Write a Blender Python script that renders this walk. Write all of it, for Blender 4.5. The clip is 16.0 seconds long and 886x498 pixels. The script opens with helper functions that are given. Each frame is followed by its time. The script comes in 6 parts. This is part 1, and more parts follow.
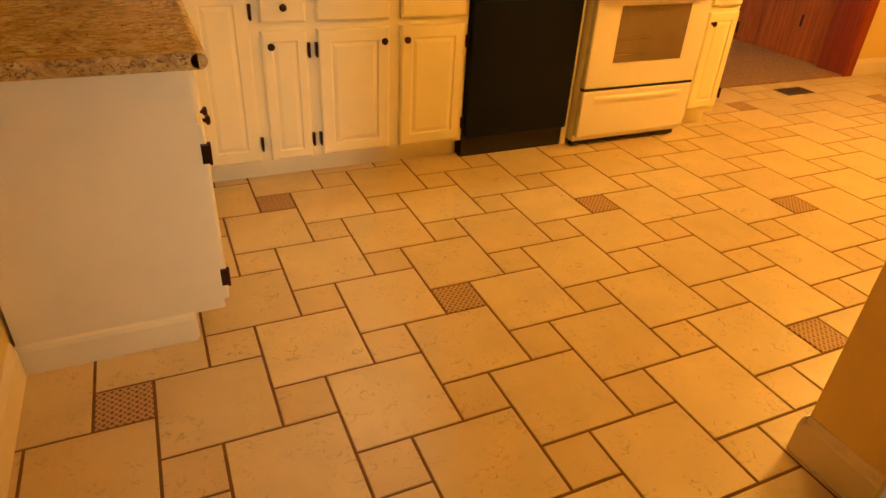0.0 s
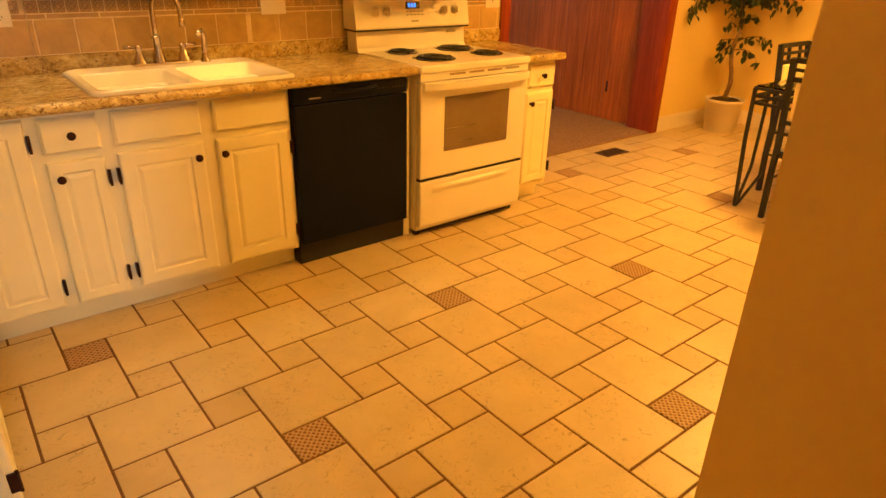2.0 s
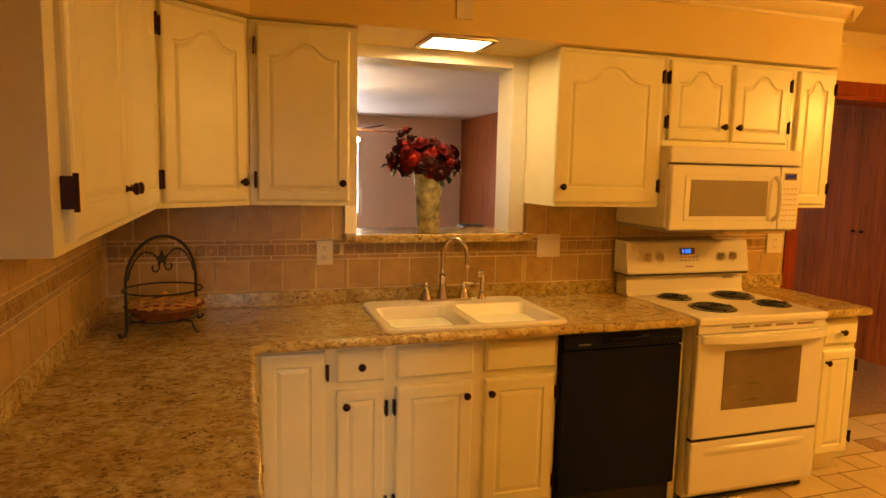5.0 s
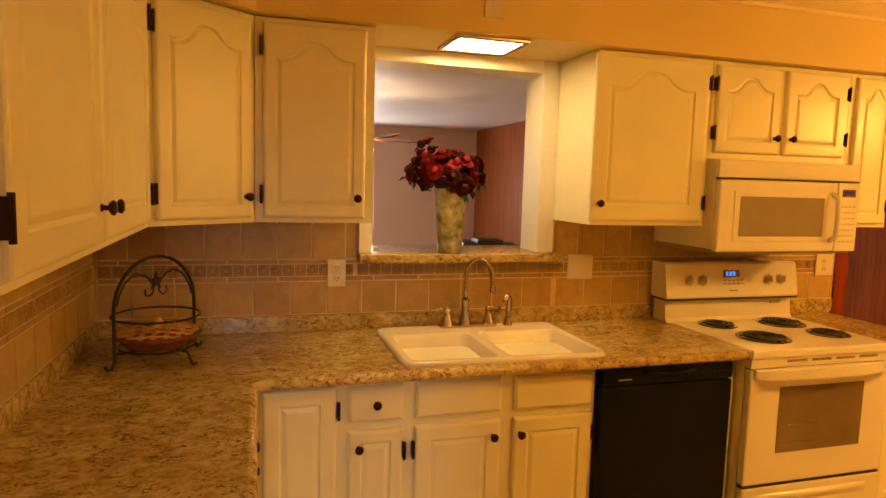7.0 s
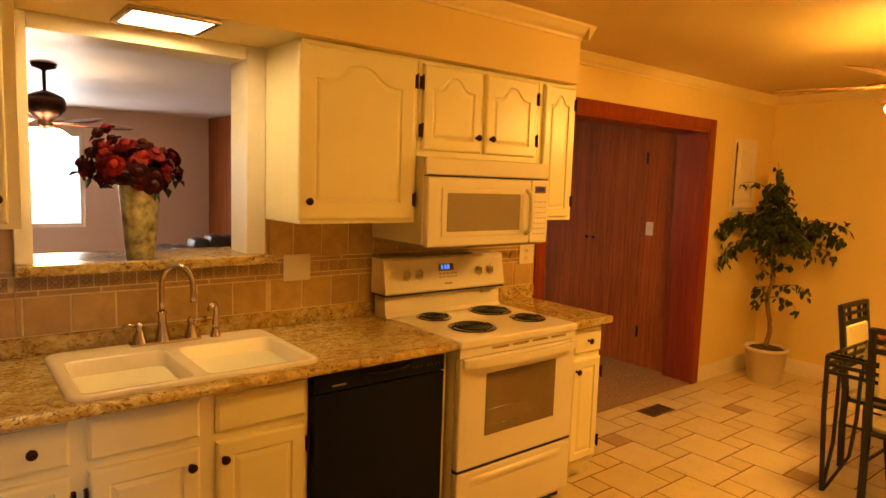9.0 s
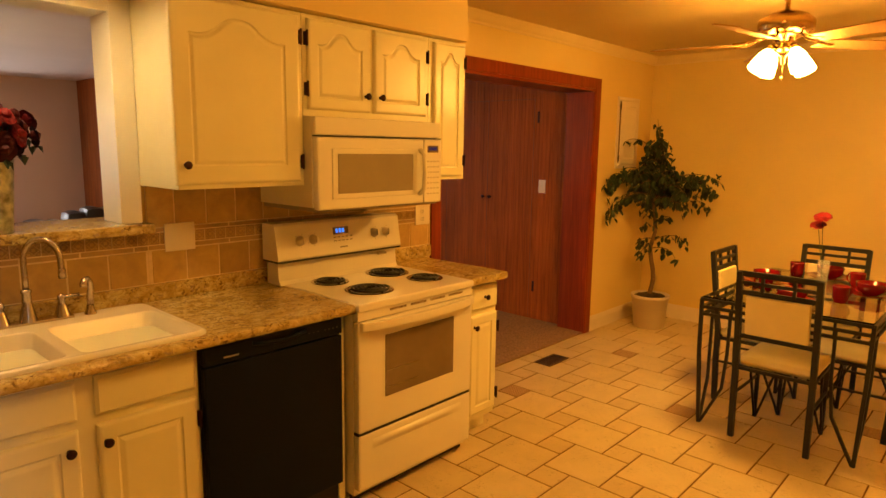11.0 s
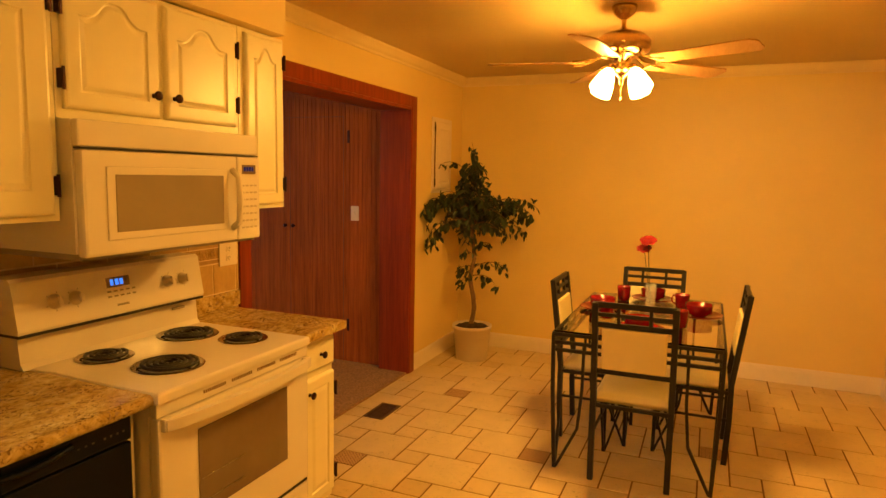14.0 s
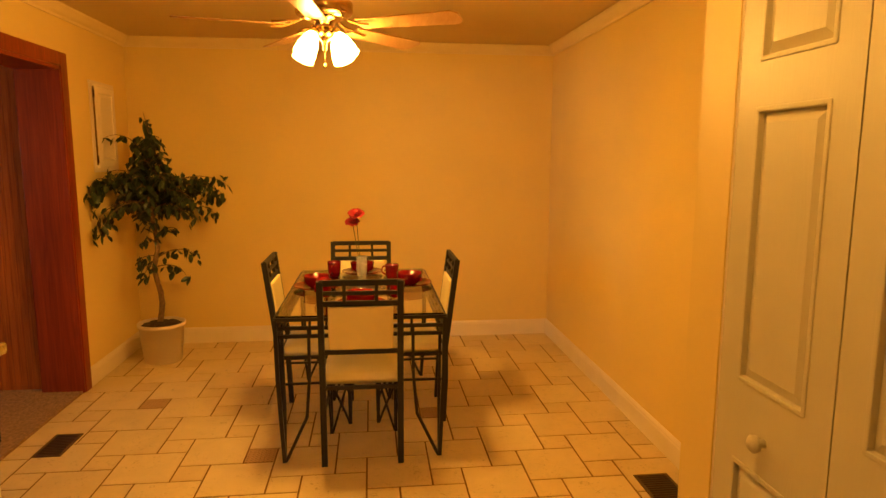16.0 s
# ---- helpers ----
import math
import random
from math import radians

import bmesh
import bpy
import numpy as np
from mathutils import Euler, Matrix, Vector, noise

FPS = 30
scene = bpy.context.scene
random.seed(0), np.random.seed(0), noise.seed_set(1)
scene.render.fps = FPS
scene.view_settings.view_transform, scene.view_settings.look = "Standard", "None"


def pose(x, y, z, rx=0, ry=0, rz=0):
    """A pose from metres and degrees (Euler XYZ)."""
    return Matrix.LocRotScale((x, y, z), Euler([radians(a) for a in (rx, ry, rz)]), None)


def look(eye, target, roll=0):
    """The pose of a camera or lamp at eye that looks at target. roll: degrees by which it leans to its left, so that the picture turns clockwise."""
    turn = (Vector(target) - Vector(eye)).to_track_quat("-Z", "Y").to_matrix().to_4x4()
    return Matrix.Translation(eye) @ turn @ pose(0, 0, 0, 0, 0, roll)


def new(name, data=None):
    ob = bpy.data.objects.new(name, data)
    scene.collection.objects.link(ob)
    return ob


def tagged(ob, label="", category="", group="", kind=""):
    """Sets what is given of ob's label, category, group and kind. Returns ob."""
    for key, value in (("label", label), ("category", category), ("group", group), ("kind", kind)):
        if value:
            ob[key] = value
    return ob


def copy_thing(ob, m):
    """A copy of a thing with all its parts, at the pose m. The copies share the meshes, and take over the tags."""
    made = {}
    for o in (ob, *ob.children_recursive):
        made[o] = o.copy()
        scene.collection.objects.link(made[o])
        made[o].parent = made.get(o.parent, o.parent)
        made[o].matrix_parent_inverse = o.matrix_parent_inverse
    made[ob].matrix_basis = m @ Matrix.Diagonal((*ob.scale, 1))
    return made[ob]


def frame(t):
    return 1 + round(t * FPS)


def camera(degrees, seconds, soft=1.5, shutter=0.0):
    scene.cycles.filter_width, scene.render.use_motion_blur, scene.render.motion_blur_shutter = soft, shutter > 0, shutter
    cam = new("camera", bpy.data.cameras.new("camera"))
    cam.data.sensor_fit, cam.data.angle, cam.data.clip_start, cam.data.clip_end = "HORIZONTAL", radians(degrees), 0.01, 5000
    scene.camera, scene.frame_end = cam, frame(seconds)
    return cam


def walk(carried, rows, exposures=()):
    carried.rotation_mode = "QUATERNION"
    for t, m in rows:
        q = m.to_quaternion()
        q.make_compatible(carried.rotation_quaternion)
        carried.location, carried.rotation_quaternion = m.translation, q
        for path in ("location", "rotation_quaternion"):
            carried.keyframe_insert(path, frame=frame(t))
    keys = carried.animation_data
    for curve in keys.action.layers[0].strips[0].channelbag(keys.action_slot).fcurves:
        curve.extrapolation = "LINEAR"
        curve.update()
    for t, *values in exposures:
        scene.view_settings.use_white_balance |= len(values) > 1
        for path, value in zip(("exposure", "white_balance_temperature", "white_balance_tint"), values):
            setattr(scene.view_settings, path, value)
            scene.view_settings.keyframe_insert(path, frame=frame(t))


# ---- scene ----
cam = camera(69.8, 16.0)
PATH = [
    (0, (1.102, -3.417, 1.322), (1.836, -1.871, 0.289), 3.3),
    (0.5, (1.118, -3.421, 1.315), (1.939, -1.952, 0.235), 2.5),
    (1, (1.141, -3.407, 1.326), (2.08, -1.996, 0.264), 2.2),
    (1.5, (1.184, -3.36, 1.349), (2.251, -2.004, 0.337), 2.9),
    (2, (1.267, -3.246, 1.423), (2.41, -1.838, 0.58), 1.6),
    (2.5, (1.307, -3.182, 1.502), (2.436, -1.643, 0.905), 0.5),
    (2.6, (1.308, -3.178, 1.509), (2.436, -1.622, 0.956), 0.5),
    (3, (1.319, -3.136, 1.55), (2.42, -1.513, 1.157), 1.0),
    (3.5, (1.311, -3.13, 1.552), (2.326, -1.428, 1.282), 1.3),
    (4, (1.283, -3.107, 1.556), (2.161, -1.327, 1.31), 1.8),
    (4.5, (1.228, -3.072, 1.566), (1.919, -1.212, 1.313), 1.6),
    (4.7, (1.2, -3.063, 1.561), (1.82, -1.178, 1.313), 1.5),
    (6.8, (1.171, -2.802, 1.578), (1.731, -0.895, 1.355), 0.9),
    (7, (1.218, -2.766, 1.574), (1.785, -0.86, 1.364), 1.6),
    (7.5, (1.314, -2.72, 1.589), (1.871, -0.81, 1.388), 2.3),
    (8, (1.357, -2.682, 1.598), (2.04, -0.813, 1.396), 1.9),
    (8.4, (1.397, -2.657, 1.615), (2.351, -0.912, 1.408), 0.7),
    (8.5, (1.404, -2.659, 1.615), (2.415, -0.946, 1.405), 1.2),
    (9, (1.449, -2.707, 1.6), (2.688, -1.152, 1.388), 1.9),
    (9.5, (1.465, -2.721, 1.583), (2.818, -1.269, 1.337), 2.4),
    (9.7, (1.484, -2.722, 1.584), (2.859, -1.296, 1.312), 2.3),
    (11.8, (1.497, -2.693, 1.576), (3.003, -1.41, 1.282), 0.2),
    (12, (1.513, -2.673, 1.572), (3.034, -1.405, 1.29), 0.1),
    (12.5, (1.64, -2.554, 1.567), (3.183, -1.312, 1.292), 0.7),
    (13, (1.802, -2.386, 1.584), (3.344, -1.128, 1.388), 1.7),
    (13.5, (1.814, -2.234, 1.58), (3.438, -1.082, 1.388), 1.0),
    (14, (1.852, -2.129, 1.563), (3.685, -1.364, 1.334), 1.1),
    (14.5, (1.943, -2.098, 1.564), (3.875, -1.641, 1.315), 1.5),
    (15, (2.05, -2.042, 1.56), (4.02, -1.776, 1.338), 2.3),
    (15.5, (2.079, -1.948, 1.553), (4.064, -1.919, 1.312), -0.4),
    (16, (2.046, -1.886, 1.533), (4.013, -2.108, 1.246), 0.2),
]
EXPOSURES = [(0, 0.57), (1.0, 0.66), (2.0, 0.70), (2.5, 0.62), (3.5, 0.15), (4.5, 0.06), (7.0, 0.10), (8.0, 0.06), (9.5, -0.02), (12, -0.06), (13, -0.03), (14.5, -0.04), (15.5, -0.07), (16, -0.20)]
walk(cam, [(t, look(eye, target, roll)) for t, eye, target, roll in PATH], EXPOSURES)

# ---------------------------------------------------------------- world, lamps' strengths
world = bpy.data.worlds.new("world")
scene.world = world
world.use_nodes = True
wn = world.node_tree.nodes
sky = wn.new("ShaderNodeTexSky")
sky.sky_type = "NISHITA"
sky.sun_disc = False
sky.sun_elevation = radians(40)
sky.sun_rotation = radians(90)
wn["Background"].inputs["Strength"].default_value = 0.12
world.node_tree.links.new(sky.outputs[0], wn["Background"].inputs[0])
sun = new("sun", bpy.data.lights.new("sun", "SUN"))
sun.data.energy = 2.5
sun.data.angle = radians(0.5)
sun.data.color = (1.0, 0.95, 0.88)
sun.matrix_world = look((14, -1, 12), (0, 0, 0))

WARM = (1.0, 0.49, 0.085)
FAN_GLOW = 138.0
BULB_GLOW = 545.0
DOME_GLOW = 72.0
SINK_GLOW = 40.0
FAMILY_GLOW = 70.0
WINDOW_WATTS = 68.0
ENTRY_WATTS = 1.3


# ---------------------------------------------------------------- materials
def material(name):
    m = bpy.data.materials.new(name)
    m.use_nodes = True
    nt = m.node_tree
    return m, nt, nt.nodes["Principled BSDF"]


def ramp(nt, src, stops):
    r = nt.nodes.new("ShaderNodeValToRGB")
    e = r.color_ramp.elements
    while len(e) < len(stops):
        e.new(0.5)
    for el, (p, c) in zip(e, stops):
        el.position, el.color = p, (*c, 1)
    nt.links.new(src, r.inputs[0])
    return r.outputs[0]


def coords(nt, scale=(1, 1, 1)):
    tc = nt.nodes.new("ShaderNodeTexCoord")
    mp = nt.nodes.new("ShaderNodeMapping")
    mp.inputs["Scale"].default_value = scale
    nt.links.new(tc.outputs["Object"], mp.inputs[0])
    return mp.outputs[0]


def wcoords(nt, scale=(1, 1, 1)):
    tc = nt.nodes.new("ShaderNodeNewGeometry")
    mp = nt.nodes.new("ShaderNodeMapping")
    mp.inputs["Scale"].default_value = scale
    nt.links.new(tc.outputs["Position"], mp.inputs[0])
    return mp.outputs[0]


def noise_tex(nt, vec, scale, detail=4, rough=0.55, dist=0.0):
    n = nt.nodes.new("ShaderNodeTexNoise")
    n.inputs["Scale"].default_value = scale
    n.inputs["Detail"].default_value = detail
    n.inputs["Roughness"].default_value = rough
    n.inputs["Distortion"].default_value = dist
    nt.links.new(vec, n.inputs["Vector"])
    return n.outputs["Fac"]


def mixc(nt, fac, a, b, mode="MIX"):
    m = nt.nodes.new("ShaderNodeMix")
    m.data_type, m.blend_type = "RGBA", mode
    for src, s in ((fac, m.inputs[0]), (a, m.inputs[6]), (b, m.inputs[7])):
        if isinstance(src, (int, float)):
            s.default_value = src
        elif isinstance(src, tuple):
            s.default_value = (*src, 1)
        else:
            nt.links.new(src, s)
    return m.outputs[2]


def bump(nt, bsdf, height, strength=0.2, dist=0.002):
    b = nt.nodes.new("ShaderNodeBump")
    b.inputs["Strength"].default_value = strength
    b.inputs["Distance"].default_value = dist
    nt.links.new(height, b.inputs["Height"])
    nt.links.new(b.outputs[0], bsdf.inputs["Normal"])


def plain(name, c, rough=0.5, metal=0.0, vary=0.08, scale=6.0, bumps=0.1, bscale=120.0, bdist=0.0006, coat=0.0):
    """Paint, metal or cloth with faint mottling and fine relief."""
    m, nt, b = material(name)
    v = wcoords(nt)
    f = noise_tex(nt, v, scale)
    lo = tuple(x * (1 - vary) for x in c)
    hi = tuple(min(1, x * (1 + vary)) for x in c)
    nt.links.new(ramp(nt, f, [(0.3, lo), (0.7, hi)]), b.inputs["Base Color"])
    b.inputs["Roughness"].default_value = rough
    b.inputs["Metallic"].default_value = metal
    b.inputs["Coat Weight"].default_value = coat
    if bumps:
        bump(nt, b, noise_tex(nt, v, bscale, 3), bumps, bdist)
    return m


def glow(name, c, strength):
    m = bpy.data.materials.new(name)
    m.use_nodes = True
    nt = m.node_tree
    nt.nodes.remove(nt.nodes["Principled BSDF"])
    e = nt.nodes.new("ShaderNodeEmission")
    e.inputs[0].default_value = (*c, 1)
    e.inputs[1].default_value = strength
    nt.links.new(e.outputs[0], nt.nodes["Material Output"].inputs[0])
    return m


def wall_paint(name, c):
    m, nt, b = material(name)
    v = wcoords(nt)
    big = noise_tex(nt, v, 0.9, 3)
    col = ramp(nt, big, [(0.3, tuple(x * 0.95 for x in c)), (0.7, tuple(x * 1.04 for x in c))])
    nt.links.new(col, b.inputs["Base Color"])
    b.inputs["Roughness"].default_value = 0.5
    bump(nt, b, noise_tex(nt, v, 70, 4, 0.6), 0.25, 0.0015)
    return m


def laminate():
    """Speckled stone-look laminate: pale ground, gold clouds, small dark and grey flecks."""
    m, nt, b = material("speckled_laminate")
    a = noise_tex(nt, wcoords(nt, (0.8, 1.1, 1)), 30, 5, 0.7, 0.8)
    base = ramp(nt, a, [(0.33, (0.30, 0.20, 0.06)), (0.45, (0.47, 0.345, 0.12)), (0.56, (0.60, 0.47, 0.19)), (0.72, (0.70, 0.60, 0.31))])
    cloud = noise_tex(nt, wcoords(nt, (0.9, 1, 1)), 7, 3, 0.6, 0.5)
    base = mixc(nt, 1.0, base, ramp(nt, cloud, [(0.35, (0.84, 0.76, 0.62)), (0.62, (1, 1, 1))]), "MULTIPLY")
    d = noise_tex(nt, wcoords(nt, (0.8, 1.15, 1)), 72, 3, 0.65, 1.0)
    where = noise_tex(nt, wcoords(nt), 16, 3, 0.6)
    dm = mixc(nt, 1.0, ramp(nt, d, [(0.535, (0, 0, 0)), (0.60, (1, 1, 1))]), ramp(nt, where, [(0.42, (0.15, 0.15, 0.15)), (0.56, (1, 1, 1))]), "MULTIPLY")
    c1 = mixc(nt, dm, base, (0.17, 0.10, 0.045))
    h = noise_tex(nt, wcoords(nt, (0.8, 1.2, 1.1)), 55, 2, 0.5, 1.2)
    grey = ramp(nt, h, [(0.63, (0, 0, 0)), (0.67, (0.8, 0.8, 0.8))])
    c2 = mixc(nt, grey, c1, (0.32, 0.23, 0.14))
    nt.links.new(c2, b.inputs["Base Color"])
    b.inputs["Roughness"].default_value = 0.19
    bump(nt, b, a, 0.05, 0.0006)
    return m


def floor_tile(name, tint):
    m, nt, b = material(name)
    v = wcoords(nt)
    inf = nt.nodes.new("ShaderNodeObjectInfo")
    cloud = noise_tex(nt, v, 5, 5, 0.6, 0.4)
    base = ramp(nt, cloud, [(0.3, tuple(x * 0.86 for x in tint)), (0.7, tint)])
    vary = ramp(nt, inf.outputs["Random"], [(0.0, (0.90, 0.88, 0.86)), (1.0, (1.0, 1.0, 1.0))])
    c = mixc(nt, 1.0, base, vary, "MULTIPLY")
    pit = noise_tex(nt, v, 34, 6, 0.72, 1.6)
    where = noise_tex(nt, v, 7, 3)
    pm = ramp(nt, pit, [(0.55, (0, 0, 0)), (0.67, (0.9, 0.9, 0.9))])
    wm = ramp(nt, where, [(0.42, (0, 0, 0)), (0.58, (0.8, 0.8, 0.8))])
    mask = mixc(nt, 1.0, pm, wm, "MULTIPLY")
    c = mixc(nt, mask, c, tuple(x * 0.34 for x in tint))
    nt.links.new(c, b.inputs["Base Color"])
    b.inputs["Roughness"].default_value = 0.38
    bump(nt, b, pit, 0.25, 0.0015)
    return m


def deco_tile():
    m, nt, b = material("relief_tile")
    v = coords(nt, (1, 1, 1))
    sep = nt.nodes.new("ShaderNodeSeparateXYZ")
    nt.links.new(v, sep.inputs[0])

    def math_(op, a, c=None):
        n = nt.nodes.new("ShaderNodeMath")
        n.operation = op
        for s, x in zip(n.inputs, (a, c)):
            if x is None:
                continue
            if isinstance(x, (int, float)):
                s.default_value = x
            else:
                nt.links.new(x, s)
        return n.outputs[0]
    s1 = math_("SINE", math_("MULTIPLY", math_("ADD", sep.outputs[0], sep.outputs[1]), 150.0))
    s2 = math_("SINE", math_("MULTIPLY", math_("SUBTRACT", sep.outputs[0], sep.outputs[1]), 150.0))
    p = math_("MULTIPLY", s1, s2)
    q = math_("ADD", math_("MULTIPLY", p, 0.5), 0.5)
    nz = noise_tex(nt, v, 60, 4)
    q2 = math_("ADD", math_("MULTIPLY", q, 0.75), math_("MULTIPLY", nz, 0.25))
    c = ramp(nt, q2, [(0.22, (0.16, 0.07, 0.035)), (0.42, (0.44, 0.29, 0.15)), (0.60, (0.46, 0.32, 0.17)), (0.80, (0.24, 0.10, 0.05))])
    nt.links.new(c, b.inputs["Base Color"])
    b.inputs["Roughness"].default_value = 0.5
    bump(nt, b, q, 0.7, 0.003)
    return m


def splash_tile(name, c0):
    m, nt, b = material(name)
    v = wcoords(nt)
    inf = nt.nodes.new("ShaderNodeObjectInfo")
    cloud = noise_tex(nt, v, 14, 5, 0.6, 0.5)
    base = ramp(nt, cloud, [(0.3, tuple(x * 0.8 for x in c0)), (0.7, tuple(x * 1.1 for x in c0))])
    vary = ramp(nt, inf.outputs["Random"], [(0.0, (0.82, 0.80, 0.78)), (1.0, (1.0, 1.0, 1.0))])
    nt.links.new(mixc(nt, 1.0, base, vary, "MULTIPLY"), b.inputs["Base Color"])
    b.inputs["Roughness"].default_value = 0.35
    bump(nt, b, cloud, 0.2, 0.001)
    return m


def wood(name, lo, hi, axis, rough=0.35, gloss=0.5, streak=0.0):
    """Grain along one axis; streak: how strongly darker lengths of grain run through it."""
    m, nt, b = material(name)
    sc = [22, 22, 22]
    sc[axis] = 0.9
    g = noise_tex(nt, wcoords(nt, tuple(sc)), 2.2, 6, 0.65, 0.7)
    g2 = noise_tex(nt, wcoords(nt), 1.3, 2)
    c = ramp(nt, g, [(0.32, lo), (0.68, hi)])
    c = mixc(nt, 1.0, c, ramp(nt, g2, [(0.3, (0.8, 0.8, 0.8)), (0.7, (1, 1, 1))]), "MULTIPLY")
    if streak:
        sc2 = [9, 9, 9]
        sc2[axis] = 0.35
        g3 = noise_tex(nt, wcoords(nt, tuple(sc2)), 2.0, 4, 0.6, 0.4)
        k = 1 - streak
        c = mixc(nt, 1.0, c, ramp(nt, g3, [(0.38, (k, k, k)), (0.60, (1, 1, 1))]), "MULTIPLY")
        sc3 = [60, 60, 60]
        sc3[axis] = 1.6
        g4 = noise_tex(nt, wcoords(nt, tuple(sc3)), 2.0, 3, 0.6, 0.2)
        c = mixc(nt, 1.0, c, ramp(nt, g4, [(0.36, (k, k, k)), (0.5, (1, 1, 1))]), "MULTIPLY")
    nt.links.new(c, b.inputs["Base Color"])
    b.inputs["Roughness"].default_value = rough
    b.inputs["Specular IOR Level"].default_value = gloss
    bump(nt, b, g, 0.2, 0.001)
    return m


M = {}
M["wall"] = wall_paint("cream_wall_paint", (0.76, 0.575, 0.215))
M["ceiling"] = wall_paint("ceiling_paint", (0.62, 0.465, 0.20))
M["family_wall"] = wall_paint("mauve_wall_paint", (0.76, 0.58, 0.47))
M["family_ceiling"] = wall_paint("white_ceiling_paint", (0.84, 0.78, 0.74))
M["trim"] = plain("cream_trim_paint", (0.76, 0.66, 0.50), 0.4, vary=0.03)
M["white_trim"] = plain("white_board_paint", (0.86, 0.81, 0.66), 0.35, vary=0.02)
M["crown"] = plain("cream_crown_paint", (0.76, 0.61, 0.30), 0.45, vary=0.03)
M["cabinet"] = plain("white_cabinet_paint", (0.82, 0.76, 0.50), 0.32, vary=0.025, bumps=0.06, bscale=60)
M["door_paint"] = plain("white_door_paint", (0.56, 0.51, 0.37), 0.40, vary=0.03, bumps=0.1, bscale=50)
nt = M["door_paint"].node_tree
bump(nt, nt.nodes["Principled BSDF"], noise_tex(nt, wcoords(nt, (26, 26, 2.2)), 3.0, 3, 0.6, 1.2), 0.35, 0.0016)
M["laminate"] = laminate()
M["tile"] = floor_tile("travertine_tile", (0.67, 0.54, 0.305))
M["tile_small"] = floor_tile("travertine_tile_small", (0.64, 0.50, 0.27))
M["deco"] = deco_tile()
M["grout"] = plain("brown_grout", (0.16, 0.078, 0.032), 0.9, vary=0.2, scale=20)
M["splash"] = splash_tile("tan_wall_tile", (0.56, 0.375, 0.140))
M["splash_trim"] = splash_tile("tan_border_tile", (0.47, 0.31, 0.135))
# darker tile copy that puts the shade of the border's recesses into colour
M["splash_recess_shade"] = splash_tile("border_recess_shade", (0.39, 0.245, 0.105))
M["splash_grout"] = plain("pale_wall_grout", (0.72, 0.57, 0.31), 0.9, vary=0.1, scale=25)
M["redwood"] = wood("red_stained_wood", (0.21, 0.027, 0.006), (0.33, 0.052, 0.011), 2, 0.28, 0.28, 0.15)
M["bead"] = wood("brown_beadboard", (0.38, 0.088, 0.008), (0.54, 0.145, 0.016), 2, 0.5, 0.12, 0.26)
M["panelling"] = wood("orange_brown_panelling", (0.32, 0.078, 0.015), (0.46, 0.125, 0.026), 2, 0.45, 0.25, 0.3)
M["blade"] = wood("honey_wood_blade", (0.50, 0.27, 0.10), (0.62, 0.36, 0.15), 0, 0.3)
M["carpet"] = plain("brown_carpet", (0.30, 0.175, 0.09), 0.98, vary=0.3, scale=60, bumps=0.9, bscale=260, bdist=0.006)
M["bronze"] = plain("dark_bronze", (0.045, 0.018, 0.012), 0.33, 0.85, vary=0.25, scale=30)
M["vent"] = plain("brown_vent_enamel", (0.085, 0.045, 0.022), 0.5, 0.2, vary=0.2, scale=30)
M["black_metal"] = plain("black_painted_steel", (0.010, 0.009, 0.009), 0.45, 0.0, vary=0.2, scale=30)
M["black_gloss"] = plain("black_appliance_enamel", (0.004, 0.007, 0.016), 0.30, vary=0.1, bumps=0.03)
M["black"] = plain("black_rubber", (0.012, 0.011, 0.010), 0.6)
M["enamel"] = plain("white_appliance_enamel", (0.80, 0.74, 0.62), 0.16, vary=0.015, bumps=0.0)
M["bisque"] = plain("bisque_plastic", (0.72, 0.63, 0.48), 0.3, vary=0.02, bumps=0.0)
M["grey_plastic"] = plain("grey_print", (0.30, 0.26, 0.21), 0.5, vary=0.05, bumps=0.0)
M["dark_print"] = plain("dark_grey_print", (0.05, 0.045, 0.04), 0.5, vary=0.05, bumps=0.0)
M["sink"] = plain("ivory_sink_enamel", (0.76, 0.66, 0.46), 0.22, vary=0.015, bumps=0.0)
M["nickel"] = plain("brushed_nickel", (0.46, 0.38, 0.30), 0.26, 1.0, vary=0.08, scale=20)
M["chrome"] = plain("chrome", (0.70, 0.68, 0.65), 0.12, 1.0, vary=0.03)
M["dull_chrome"] = plain("dull_chrome", (0.36, 0.31, 0.27), 0.18, 1.0, vary=0.15, scale=30)
M["brass"] = plain("antique_brass", (0.52, 0.36, 0.15), 0.24, 1.0, vary=0.12, scale=20)
M["galvanised"] = plain("galvanised_steel", (0.52, 0.51, 0.38), 0.28, 0.9, vary=0.6, scale=26, bumps=0.5, bscale=30, bdist=0.003)
M["cushion"] = plain("cream_vinyl", (0.82, 0.70, 0.34), 0.38, vary=0.04, bumps=0.15, bscale=90)
M["red_glaze"] = plain("red_glaze", (0.17, 0.004, 0.007), 0.14, vary=0.08, bumps=0.0)
M["petal_dark"] = plain("dark_red_petal", (0.040, 0.004, 0.005), 0.6, vary=0.5, scale=45)
M["petal_red"] = plain("red_petal", (0.11, 0.002, 0.003), 0.6, vary=0.4, scale=45)
M["petal_orange"] = plain("orange_petal", (0.22, 0.008, 0.004), 0.6, vary=0.3, scale=45)
for k in ("petal_dark", "petal_red", "petal_orange"):
    M[k].node_tree.nodes["Principled BSDF"].inputs["Specular IOR Level"].default_value = 0.15
M["rose"] = plain("rose_petal", (0.26, 0.004, 0.012), 0.55, vary=0.2, scale=60)
